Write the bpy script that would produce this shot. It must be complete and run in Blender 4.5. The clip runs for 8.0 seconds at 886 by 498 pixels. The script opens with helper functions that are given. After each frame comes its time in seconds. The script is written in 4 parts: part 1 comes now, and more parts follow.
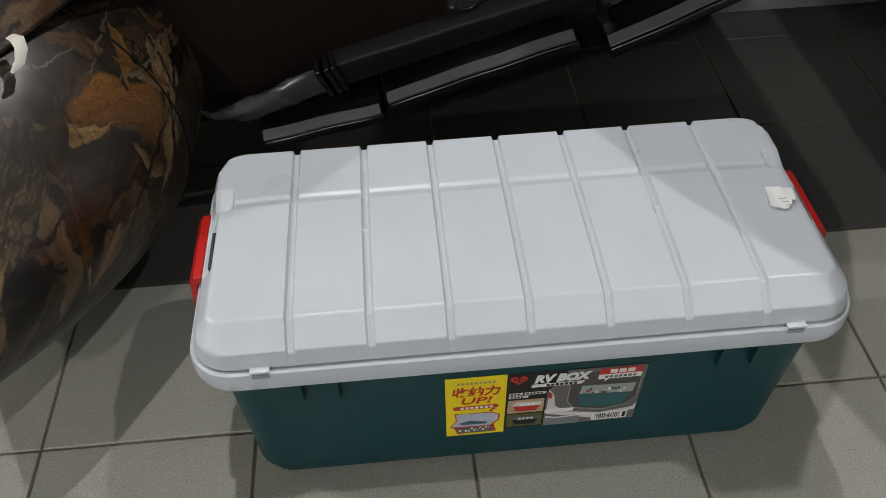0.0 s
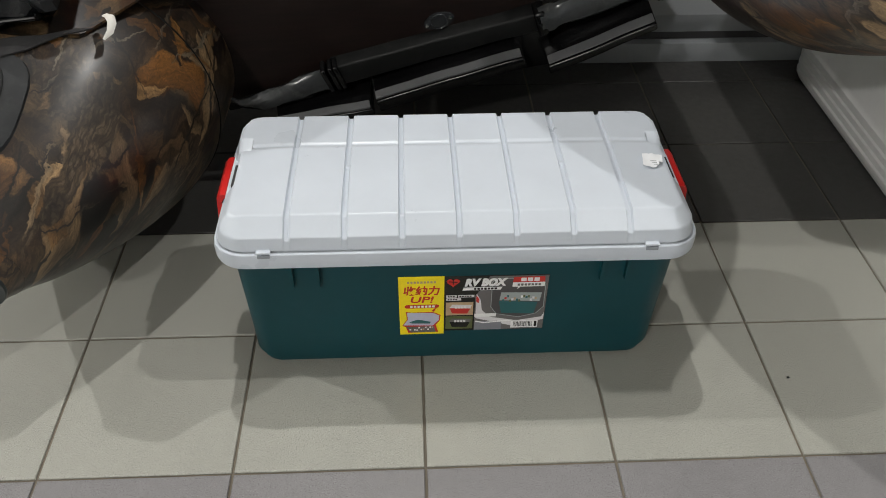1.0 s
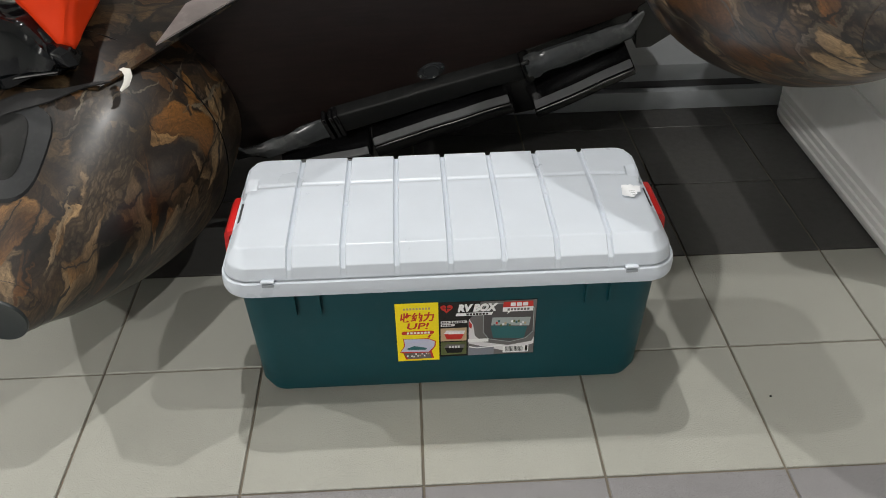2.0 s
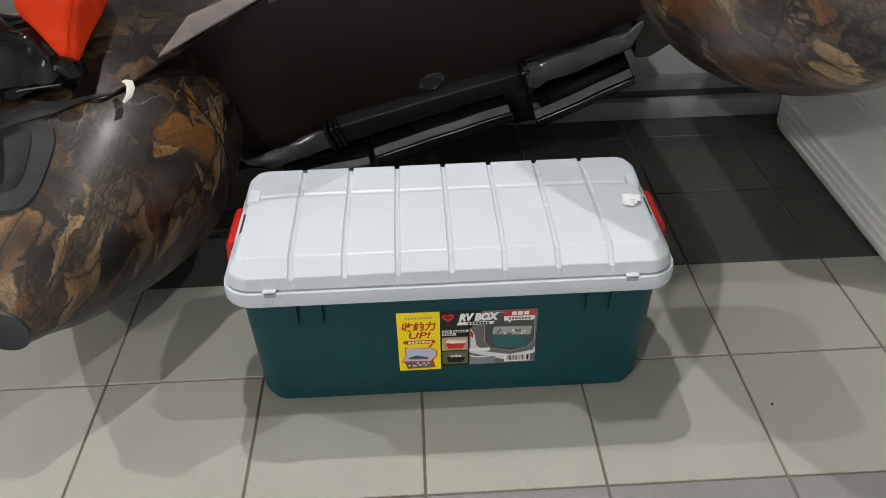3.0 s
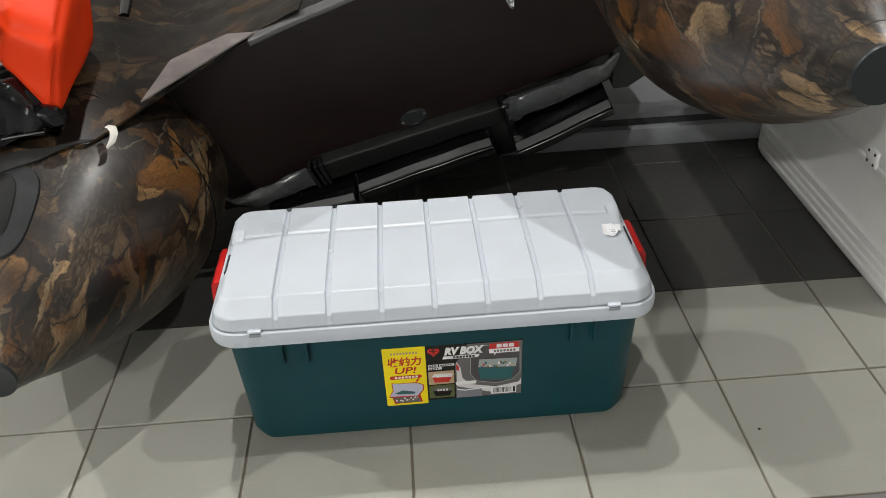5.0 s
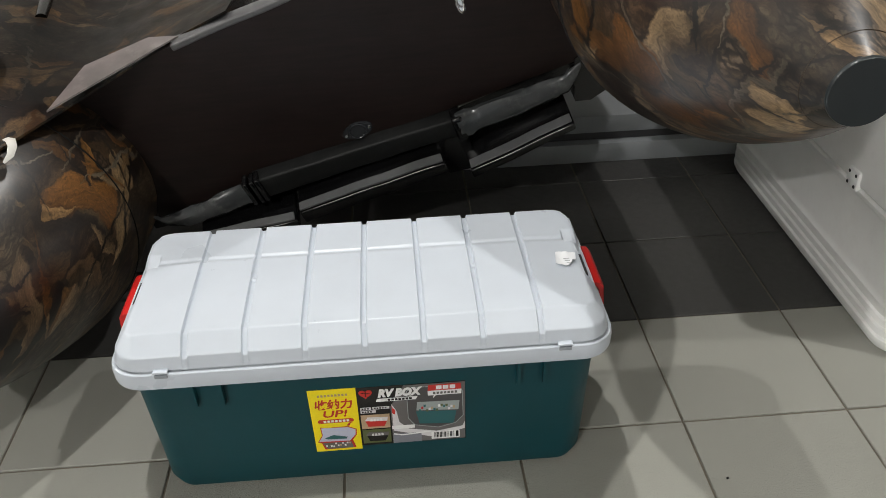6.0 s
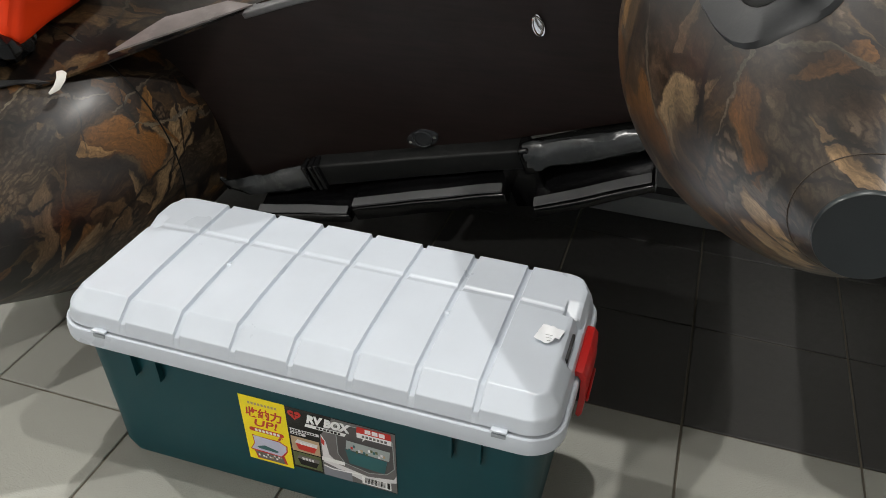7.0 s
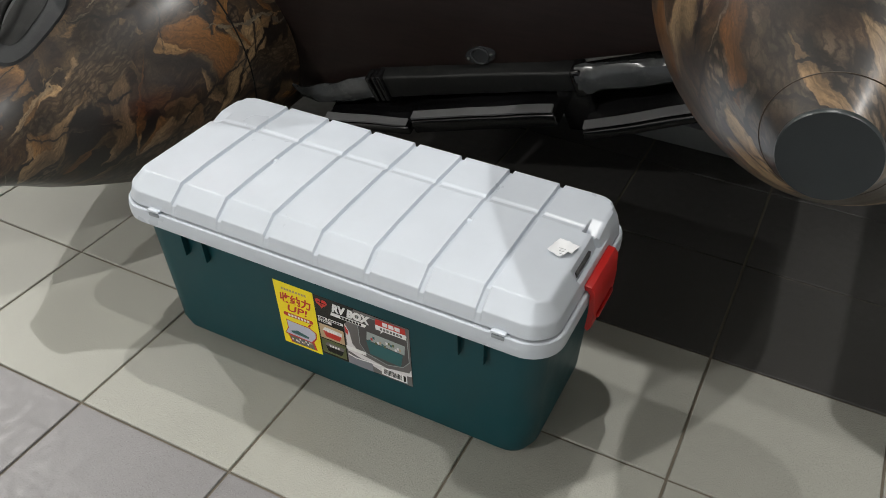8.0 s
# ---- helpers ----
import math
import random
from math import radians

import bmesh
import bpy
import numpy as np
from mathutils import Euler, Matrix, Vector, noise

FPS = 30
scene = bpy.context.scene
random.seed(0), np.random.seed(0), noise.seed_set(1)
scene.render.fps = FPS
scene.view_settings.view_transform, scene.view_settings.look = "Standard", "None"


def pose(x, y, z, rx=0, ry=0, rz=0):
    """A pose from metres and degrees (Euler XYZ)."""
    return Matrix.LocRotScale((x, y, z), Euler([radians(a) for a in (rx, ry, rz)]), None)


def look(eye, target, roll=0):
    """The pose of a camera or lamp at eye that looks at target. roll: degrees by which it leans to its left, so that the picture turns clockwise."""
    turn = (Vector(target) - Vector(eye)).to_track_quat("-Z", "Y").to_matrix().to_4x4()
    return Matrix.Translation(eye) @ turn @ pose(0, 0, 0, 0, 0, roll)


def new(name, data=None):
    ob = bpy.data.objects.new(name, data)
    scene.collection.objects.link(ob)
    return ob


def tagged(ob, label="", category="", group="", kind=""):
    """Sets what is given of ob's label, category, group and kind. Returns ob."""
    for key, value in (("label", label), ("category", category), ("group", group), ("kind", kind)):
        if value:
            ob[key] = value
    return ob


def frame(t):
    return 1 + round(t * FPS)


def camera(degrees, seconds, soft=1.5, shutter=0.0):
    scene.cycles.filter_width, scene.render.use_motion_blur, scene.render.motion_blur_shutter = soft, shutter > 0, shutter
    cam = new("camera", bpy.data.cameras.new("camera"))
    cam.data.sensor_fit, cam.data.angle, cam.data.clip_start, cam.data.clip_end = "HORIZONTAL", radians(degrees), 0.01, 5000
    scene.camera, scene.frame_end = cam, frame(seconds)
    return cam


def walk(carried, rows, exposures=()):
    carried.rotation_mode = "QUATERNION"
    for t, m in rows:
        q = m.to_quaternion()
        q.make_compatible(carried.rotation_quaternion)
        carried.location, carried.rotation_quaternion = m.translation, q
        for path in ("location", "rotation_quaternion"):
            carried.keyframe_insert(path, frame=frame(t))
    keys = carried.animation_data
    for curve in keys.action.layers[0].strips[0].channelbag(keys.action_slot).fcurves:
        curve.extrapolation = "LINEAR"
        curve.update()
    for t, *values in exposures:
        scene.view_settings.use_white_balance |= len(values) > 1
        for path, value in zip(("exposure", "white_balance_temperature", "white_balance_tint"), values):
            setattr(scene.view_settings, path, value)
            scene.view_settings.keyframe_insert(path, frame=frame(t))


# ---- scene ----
cam = camera(54.3, 8.0, 0.9)
PATH = [
    (0, (-0.068, 0.206, 1.041), (0.014, 1.607, -0.383), -2.2),
    (0.5, (-0.074, 0.003, 1.084), (0.061, 1.43, -0.311), 0.6),
    (1, (-0.014, -0.217, 1.129), (0.058, 1.315, -0.154), 0.4),
    (1.5, (0.013, -0.3, 1.134), (0.07, 1.282, -0.088), -1.5),
    (2, (0.01, -0.326, 1.137), (0.063, 1.3, -0.027), -1.3),
    (3.5, (0.013, -0.336, 1.142), (0.061, 1.315, 0.014), -2.1),
    (4, (0.02, -0.347, 1.158), (0.074, 1.326, 0.063), -2.8),
    (5.5, (0.062, -0.313, 1.149), (0.128, 1.364, 0.061), -2.9),
    (6, (0.122, -0.198, 1.102), (0.215, 1.483, 0.022), -2.0),
    (6.5, (0.244, -0.07, 1.093), (0.285, 1.616, 0.017), 2.5),
    (7, (0.494, -0.006, 1.079), (0.027, 1.607, -0.007), 2.5),
    (7.5, (0.629, -0.009, 1.084), (-0.02, 1.448, -0.123), 3.6),
    (8, (0.646, -0.017, 1.078), (-0.04, 1.416, -0.136), 1.8),
]
walk(cam, [(t, look(eye, target, roll)) for t, eye, target, roll in PATH], [(0.0, -0.52), (0.5, -0.33), (1.0, -0.18), (1.5, -0.05), (2.0, -0.02), (8.0, -0.02)])

# ---- world, lamps, exposure ----
world = bpy.data.worlds.new("World")
scene.world = world
world.use_nodes = True
world.node_tree.nodes["Background"].inputs[0].default_value = (0.9, 0.95, 1.0, 1)
world.node_tree.nodes["Background"].inputs[1].default_value = 0.02
scene.view_settings.exposure = 0.0


def lamp(name, eye, target, w, h, power, colour=(1.0, 0.975, 0.935)):
    data = bpy.data.lights.new(name, "AREA")
    data.shape, data.size, data.size_y, data.energy, data.color = "RECTANGLE", w, h, power, colour
    ob = new(name, data)
    ob.matrix_world = look(eye, target)
    return ob


CEIL = 4.6
LAMPS = [  # x, y, width, length, power
    (-0.25, 2.08, 0.07, 0.07, 78),
    (2.28, 0.47, 0.08, 0.08, 82),
    (-4.30, 2.25, 0.10, 0.10, 164),
    # stands for unseen light from the front, tuned for brightness
    (-2.70, -5.20, 0.22, 0.22, 300),
    # weak fill, added with no known lamp here
    (1.4, -2.4, 0.3, 1.2, 3),
]
for lx, ly, lw, lh, power in LAMPS:
    lamp("lamp_light", (lx, ly, CEIL - 0.09), (lx, ly + 0.0001, 0), lw, lh, power)

# ---- materials ----


class Nodes:
    """Short hand for building a node material."""

    def __init__(self, name):
        self.mat = bpy.data.materials.new(name)
        self.mat.use_nodes = True
        self.tree = self.mat.node_tree
        self.bsdf = self.tree.nodes["Principled BSDF"]

    def add(self, kind, inputs=None, operation="", data_type="", blend_type="", voronoi_dimensions="", rotation_type=""):
        node = self.tree.nodes.new(kind)
        if operation:
            node.operation = operation
        if data_type:
            node.data_type = data_type
        if blend_type:
            node.blend_type = blend_type
        if voronoi_dimensions:
            node.voronoi_dimensions = voronoi_dimensions
        if rotation_type:
            node.rotation_type = rotation_type
        for key, value in (inputs or {}).items():
            self.put(node.inputs[key], value)
        return node

    def put(self, socket, value):
        if isinstance(value, bpy.types.NodeSocket):
            self.tree.links.new(value, socket)
        else:
            socket.default_value = value

    def math(self, op, a, b=0.0, c=0.0):
        node = self.add("ShaderNodeMath", operation=op)
        for i, value in enumerate((a, b, c)):
            self.put(node.inputs[i], value)
        return node.outputs[0]

    def vec(self, op, a, b=(0, 0, 0)):
        node = self.add("ShaderNodeVectorMath", operation=op)
        self.put(node.inputs[0], a)
        self.put(node.inputs[1], b)
        return node.outputs[0]

    def noise(self, vector, scale, detail=4.0, rough=0.55, distort=0.0):
        node = self.add("ShaderNodeTexNoise", {"Scale": scale, "Detail": detail, "Roughness": rough, "Distortion": distort})
        self.put(node.inputs["Vector"], vector)
        return node.outputs["Fac"]

    def ramp(self, fac, stops, mode="LINEAR"):
        node = self.add("ShaderNodeValToRGB")
        node.color_ramp.interpolation = mode
        el = node.color_ramp.elements
        while len(el) < len(stops):
            el.new(0.5)
        for e, (pos, col) in zip(el, stops):
            e.position = pos
            e.color = (*col, 1) if len(col) == 3 else col
        self.put(node.inputs[0], fac)
        return node.outputs[0]

    def mix(self, fac, a, b, blend="MIX"):
        node = self.add("ShaderNodeMix", data_type="RGBA", blend_type=blend)
        self.put(node.inputs[0], fac)
        self.put(node.inputs[6], a if isinstance(a, bpy.types.NodeSocket) else (*a, 1))
        self.put(node.inputs[7], b if isinstance(b, bpy.types.NodeSocket) else (*b, 1))
        return node.outputs[2]

    def span(self, value, a, b, lo=0.0, hi=1.0):
        node = self.add("ShaderNodeMapRange", {"Value": value, "From Min": a, "From Max": b, "To Min": lo, "To Max": hi})
        return node.outputs[0]

    def bump(self, height, strength, distance=0.001):
        node = self.add("ShaderNodeBump", {"Strength": strength, "Distance": distance})
        self.put(node.inputs["Height"], height)
        self.put(self.bsdf.inputs["Normal"], node.outputs[0])

    def surface(self, colour, rough, metal=0.0, coat=0.0):
        self.put(self.bsdf.inputs["Base Color"], colour if isinstance(colour, bpy.types.NodeSocket) else (*colour, 1))
        self.put(self.bsdf.inputs["Roughness"], rough)
        self.bsdf.inputs["Metallic"].default_value = metal
        self.bsdf.inputs["Coat Weight"].default_value = coat
        return self.mat

    def where(self):
        return self.add("ShaderNodeTexCoord").outputs["Object"]

    def uv(self):
        return self.add("ShaderNodeUVMap").outputs[0]


def plastic(name, colour, rough=0.35, vary=0.08, grain=900, bump=0.08, dust=0.0, metal=0.0, coat=0.0):
    n = Nodes(name)
    p = n.where()
    big, fine = n.noise(p, 9, 5), n.noise(p, grain, 2)
    dark = tuple(c * (1 - vary) for c in colour)
    lite = tuple(min(1, c * (1 + vary)) for c in colour)
    col = n.mix(n.span(big, 0.3, 0.7), dark, lite)
    if dust:
        col = n.mix(n.span(n.noise(p, 34, 8, 0.7), 0.52, 0.78, 0, dust), col, (0.42, 0.41, 0.38))
    n.bump(fine, bump, 0.0004)
    return n.surface(col, n.span(big, 0.25, 0.75, rough * 0.85, rough * 1.2), metal, coat)


LID = plastic("lid_plastic", (0.58, 0.63, 0.695), 0.30, 0.03, 700, 0.10, 0.06)
SLOT_SHADE = plastic("slot_shade", (0.30, 0.33, 0.36), 0.5, 0.05)
GREEN = plastic("green_plastic", (0.0015, 0.048, 0.060), 0.44, 0.10, 500, 0.22, 0.015)
GREEN.node_tree.nodes["Principled BSDF"].inputs["Specular IOR Level"].default_value = 0.32
RED = plastic("red_plastic", (0.50, 0.013, 0.011), 0.32, 0.06)
WHITE_PLASTIC = plastic("cooler_plastic", (0.88, 0.89, 0.88), 0.36, 0.03, 500, 0.1, 0.10)
BLACK_PVC = plastic("black_pvc", (0.005, 0.005, 0.0055), 0.22, 0.25, 260, 0.25, 0.02)
FOLD_PVC = plastic("fold_pvc", (0.040, 0.043, 0.045), 0.20, 0.6, 45, 0.8, 0.14)
RUNNER_SHEEN = plastic("runner_sheen", (0.115, 0.117, 0.12), 0.30, 0.15, 120, 0.25, 0.05)
BLACK_RUBBER = plastic("black_rubber", (0.006, 0.0065, 0.0065), 0.5, 0.2, 400, 0.3, 0.03)
BLACK_RUBBER.node_tree.nodes["Principled BSDF"].inputs["Specular IOR Level"].default_value = 0.3
GREY_RUBBER = plastic("grey_rubber", (0.015, 0.017, 0.019), 0.46, 0.12, 400, 0.25, 0.04)
CAP_PVC = plastic("cap_rubber", (0.020, 0.026, 0.028), 0.34, 0.15, 300, 0.2, 0.0)
ORANGE = plastic("orange_pvc", (0.84, 0.046, 0.002), 0.55, 0.06, 260, 0.2, 0.02)
ORANGE.node_tree.nodes["Principled BSDF"].inputs["Specular IOR Level"].default_value = 0.3
PALE_PVC = plastic("pale_pvc", (0.085, 0.085, 0.088), 0.38, 0.15, 300, 0.2, 0.15)
GUSSET = plastic("gusset_pvc", (0.17, 0.15, 0.145), 0.4, 0.4, 300, 0.2, 0.25)
SEAM_BROWN = plastic("seam_tape", (0.035, 0.022, 0.013), 0.4, 0.2, 300, 0.2)
WEBBING = plastic("webbing", (0.016, 0.016, 0.017), 0.75, 0.2, 1200, 0.6, 0.04)
TAG_WHITE = plastic("tag_white", (0.78, 0.77, 0.72), 0.6, 0.06)
CHROME = plastic("chrome", (0.75, 0.75, 0.75), 0.16, 0.05, 500, 0.05, 0, 1.0)
CLEAR_RING = plastic("plug_plastic", (0.026, 0.028, 0.031), 0.16, 0.2, 400, 0.05)
PLINTH = plastic("plinth_board", (0.23, 0.245, 0.255), 0.45, 0.06, 300, 0.15, 0.1)
# near-black that stands for the shade inside gaps and slots
RECESS_SHADE = plastic("recess_shade", (0.03, 0.03, 0.032), 0.6, 0.1)
WALL = plastic("wall_paint", (0.62, 0.62, 0.60), 0.8, 0.04, 120, 0.2)
CEILING = plastic("ceiling_paint", (0.68, 0.68, 0.66), 0.85, 0.03, 120, 0.2)
GROUT = plastic("grout", (0.155, 0.135, 0.105), 0.9, 0.25, 300, 0.5)


def flat(name, colour, rough=0.35):
    n = Nodes(name)
    p = n.where()
    k = n.noise(p, 300, 3)
    return n.surface(n.mix(n.span(k, 0.3, 0.7), tuple(c * 0.93 for c in colour), colour), rough)


def tile_stuff(name, colour, speck):
    n = Nodes(name)
    p = n.where()
    rnd = n.add("ShaderNodeObjectInfo").outputs["Random"]
    moved = n.add("ShaderNodeCombineXYZ", {0: n.math("MULTIPLY", rnd, 37.0), 1: n.math("MULTIPLY", rnd, 91.0)}).outputs[0]
    p = n.vec("ADD", n.where(), moved)
    big, mid, fine = n.noise(p, 5, 5), n.noise(p, 60, 4), n.noise(p, 420, 3)
    col = n.mix(n.span(big, 0.3, 0.7), tuple(c * 0.93 for c in colour), tuple(c * 1.05 for c in colour))
    col = n.mix(n.span(mid, 0.40, 0.75, 0, 0.35), col, speck)
    col = n.mix(n.span(fine, 0.53, 0.68, 0, 0.9), col, tuple(c * 0.50 for c in colour))
    col = n.mix(n.span(n.noise(n.vec("ADD", p, (7.0, 3.0, 0.0)), 520, 2), 0.55, 0.70, 0, 0.8), col, tuple(min(1, c * 1.55) for c in colour))
    dust = n.noise(p, 14, 9, 0.75, 1.5)
    col = n.mix(n.span(dust, 0.60, 0.80, 0, 0.16), col, (0.30, 0.28, 0.25))
    col = n.mix(n.math("MULTIPLY", n.math("SUBTRACT", rnd, 0.5), 0.16), col, tuple(c * 0.6 for c in colour))
    n.bump(n.math("ADD", n.math("MULTIPLY", mid, 0.6), fine), 0.18, 0.0006)
    return n.surface(col, n.span(mid, 0.3, 0.7, 0.36, 0.55))


TILE_LIGHT = tile_stuff("tile_light", (0.325, 0.327, 0.290), (0.39, 0.392, 0.352))
TILE_MID = tile_stuff("tile_mid", (0.20, 0.195, 0.20), (0.25, 0.245, 0.25))
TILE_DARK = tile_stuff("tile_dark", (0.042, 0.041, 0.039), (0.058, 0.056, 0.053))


def brown_board():
    n = Nodes("brown_board")
    p = n.where()
    st = n.vec("MULTIPLY", p, (3, 30, 40))
    k = n.noise(st, 3, 6)
    col = n.mix(n.span(k, 0.3, 0.75), (0.0075, 0.004, 0.0034), (0.0150, 0.0080, 0.0066))
    n.bump(n.noise(p, 420, 3), 0.3, 0.0006)
    return n.surface(col, n.span(n.noise(p, 12, 5), 0.3, 0.7, 0.42, 0.6))


BOARD = brown_board()
BOARD.node_tree.nodes["Principled BSDF"].inputs["Specular IOR Level"].default_value = 0.3


def camo(name, gloss=0.30, dim=1.0, coat=0.0):
    """Printed forest camouflage: bark, leaves, twigs and dark gaps."""
    n = Nodes(name)
    uv = n.uv()
    warp = n.add("ShaderNodeTexNoise", {"Scale": 11.0, "Detail": 6.0, "Roughness": 0.6})
    n.put(warp.inputs["Vector"], uv)
    wv = n.vec("SCALE", n.vec("SUBTRACT", warp.outputs["Color"], (0.5, 0.5, 0.5)))
    wv.node.inputs["Scale"].default_value = 0.08
    q = n.vec("ADD", uv, wv)
    big = n.noise(q, 5.0, 4)
    # bark ground: long grey-brown streaks
    cells = n.add("ShaderNodeTexVoronoi", {"Scale": 1.0}, voronoi_dimensions="2D")
    n.put(cells.inputs["Vector"], n.vec("MULTIPLY", q, (75, 150, 1)))
    scale_tone = n.add("ShaderNodeSeparateColor", {0: cells.outputs["Color"]}).outputs[0]
    crack = n.span(cells.outputs["Distance"], 0.25, 0.62, 1.0, 0.15)
    grain = n.noise(n.vec("MULTIPLY", q, (60, 150, 1)), 1.0, 8, 0.7)
    bark = n.math("MULTIPLY", n.math("ADD", n.math("MULTIPLY", scale_tone, 0.55), n.math("MULTIPLY", grain, 0.75)), crack)
    scaly = n.ramp(bark, [(0.05, (0.010, 0.008, 0.006)), (0.32, (0.040, 0.028, 0.018)), (0.55, (0.085, 0.060, 0.041)), (0.85, (0.16, 0.125, 0.090))])
    streak0 = n.noise(n.vec("MULTIPLY", q, (30, 60, 1)), 1.0, 10, 0.74, 0.3)
    plain = n.ramp(streak0, [(0.30, (0.010, 0.007, 0.005)), (0.46, (0.042, 0.026, 0.015)), (0.58, (0.095, 0.060, 0.036)), (0.72, (0.19, 0.135, 0.088))])
    col = n.mix(n.span(n.noise(n.vec("ADD", uv, (3.3, 0.7, 0)), 4.5, 2), 0.55, 0.60), plain, scaly)
    shade = n.mix(n.span(big, 0.38, 0.62), (0.30, 0.24, 0.20), (1.0, 0.95, 0.9))
    col = n.mix(1.0, col, shade, "MULTIPLY")

    def leaves(col, scale, length, width, offset, share, tones, lobe=0.08, soft=0.003):
        base = n.vec("ADD", q, offset)
        v = n.add("ShaderNodeTexVoronoi", {"Scale": scale, "Randomness": 1.0}, voronoi_dimensions="2D")
        n.put(v.inputs["Vector"], base)
        local = n.vec("SUBTRACT", base, v.outputs["Position"])
        rgb = n.add("ShaderNodeSeparateColor", {0: v.outputs["Color"]}).outputs
        turn = n.add("ShaderNodeVectorRotate", {"Vector": local, "Angle": n.math("MULTIPLY", rgb[0], 6.283)}, rotation_type="Z_AXIS")
        xyz = n.add("ShaderNodeSeparateXYZ", {0: turn.outputs[0]}).outputs
        t = n.math("DIVIDE", xyz[0], length)
        bend = n.math("ADD", xyz[1], n.math("MULTIPLY", n.math("MULTIPLY", t, t), width * 0.5))
        lobes = n.math("ADD", 1.0, n.math("MULTIPLY", n.math("SINE", n.math("MULTIPLY", t, 9.0)), lobe))
        taper = n.math("MULTIPLY", n.math("SUBTRACT", 1.0, n.math("MULTIPLY", t, t)), n.math("SUBTRACT", 1.0, n.math("MULTIPLY", t, 0.55)))
        half = n.math("MULTIPLY", n.math("MULTIPLY", taper, lobes), width)
        ay = n.math("ABSOLUTE", bend)
        mask = n.span(n.math("SUBTRACT", half, ay), 0.0, soft)
        mask = n.math("MULTIPLY", mask, n.math("LESS_THAN", rgb[2], share))
        tone = n.ramp(rgb[1], tones)
        vein = n.span(ay, 0.0, 0.003, 0.72, 1.0)
        side = n.span(bend, -width, width, 0.62, 1.15)
        streak = n.span(n.noise(n.vec("MULTIPLY", turn.outputs[0], (50, 260, 1)), 1.0, 4), 0.3, 0.7, 0.55, 1.2)
        k = n.math("MULTIPLY", n.math("MULTIPLY", vein, side), streak)
        tone = n.mix(1.0, tone, n.add("ShaderNodeCombineColor", {0: k, 1: k, 2: k}).outputs[0], "MULTIPLY")
        near = n.math("MULTIPLY", n.span(n.math("SUBTRACT", half, ay), -0.006, -0.001, 0, 0.30), n.math("LESS_THAN", rgb[2], share))
        col = n.mix(near, col, (0.010, 0.007, 0.005))
        return n.mix(mask, col, tone)

    rust = [(0.0, (0.120, 0.050, 0.013)), (0.30, (0.25, 0.115, 0.030)), (0.60, (0.31, 0.185, 0.080)), (1.0, (0.42, 0.30, 0.175))]
    dull = [(0.0, (0.040, 0.023, 0.011)), (0.5, (0.110, 0.066, 0.032)), (1.0, (0.24, 0.165, 0.092))]
    dark = [(0.0, (0.006, 0.005, 0.004)), (0.6, (0.018, 0.012, 0.009)), (1.0, (0.045, 0.031, 0.022))]
    col = leaves(col, 4.0, 0.17, 0.034, (3.1, 1.7, 0), 0.60, dark, 0.1, 0.012)
    col = leaves(col, 7.0, 0.095, 0.022, (0.4, 5.2, 0), 0.65, dull, 0.14, 0.004)
    col = leaves(col, 10.0, 0.065, 0.014, (2.7, 6.3, 0), 0.60, dull, 0.18, 0.002)
    col = leaves(col, 7.0, 0.12, 0.007, (4.9, 3.3, 0), 0.70, dull, 0.0, 0.002)
    col = leaves(col, 4.6, 0.120, 0.030, (9.2, 4.4, 0), 0.50, rust, 0.12, 0.006)
    col = leaves(col, 4.8, 0.135, 0.036, (1.2, 2.3, 0), 0.42, rust, 0.20, 0.005)
    col = leaves(col, 5.6, 0.120, 0.022, (7.4, 9.6, 0), 0.50, dull, 0.10, 0.005)
    col = leaves(col, 5.0, 0.16, 0.013, (6.6, 6.1, 0), 0.50, dark, 0.0, 0.004)
    col = leaves(col, 7.6, 0.075, 0.019, (2.6, 8.8, 0), 0.45, rust, 0.24, 0.004)
    col = leaves(col, 12.0, 0.050, 0.010, (5.2, 4.1, 0), 0.40, rust, 0.15, 0.0015)
    col = leaves(col, 6.0, 0.14, 0.0048, (8.1, 7.7, 0), 0.60, rust, 0.0, 0.002)
    col = leaves(col, 7.5, 0.12, 0.0045, (5.7, 1.1, 0), 0.70, dark, 0.0, 0.002)
    col = leaves(col, 4.4, 0.20, 0.0036, (1.9, 2.9, 0), 0.60, [(0.0, (0.11, 0.085, 0.06)), (1.0, (0.26, 0.215, 0.16))], 0.0, 0.0015)
    col = leaves(col, 5.0, 0.17, 0.0028, (7.9, 0.9, 0), 0.60, dark, 0.0, 0.0012)
    # bark limbs lie over some of the leaves, and the print fades in and out of shade
    over = n.mix(1.0, n.mix(0.5, plain, scaly), (0.85, 0.85, 0.80), "MULTIPLY")
    col = n.mix(n.span(n.noise(n.vec("MULTIPLY", n.vec("ADD", q, (1.7, 4.9, 0)), (3.0, 7.5, 1)), 1.0, 3), 0.56, 0.58), col, over)
    col = leaves(col, 9.0, 0.11, 0.0036, (3.7, 0.3, 0), 0.70, dark, 0.0, 0.0012)
    col = leaves(col, 6.5, 0.15, 0.0030, (0.9, 6.6, 0), 0.50, [(0.0, (0.10, 0.078, 0.052)), (1.0, (0.24, 0.20, 0.145))], 0.0, 0.0012)
    fade = n.mix(n.span(n.noise(n.vec("ADD", q, (4.4, 3.1, 0)), 6.0, 5), 0.38, 0.60), (0.26, 0.25, 0.25), (1.10, 1.09, 1.05))
    col = n.mix(1.0, col, fade, "MULTIPLY")
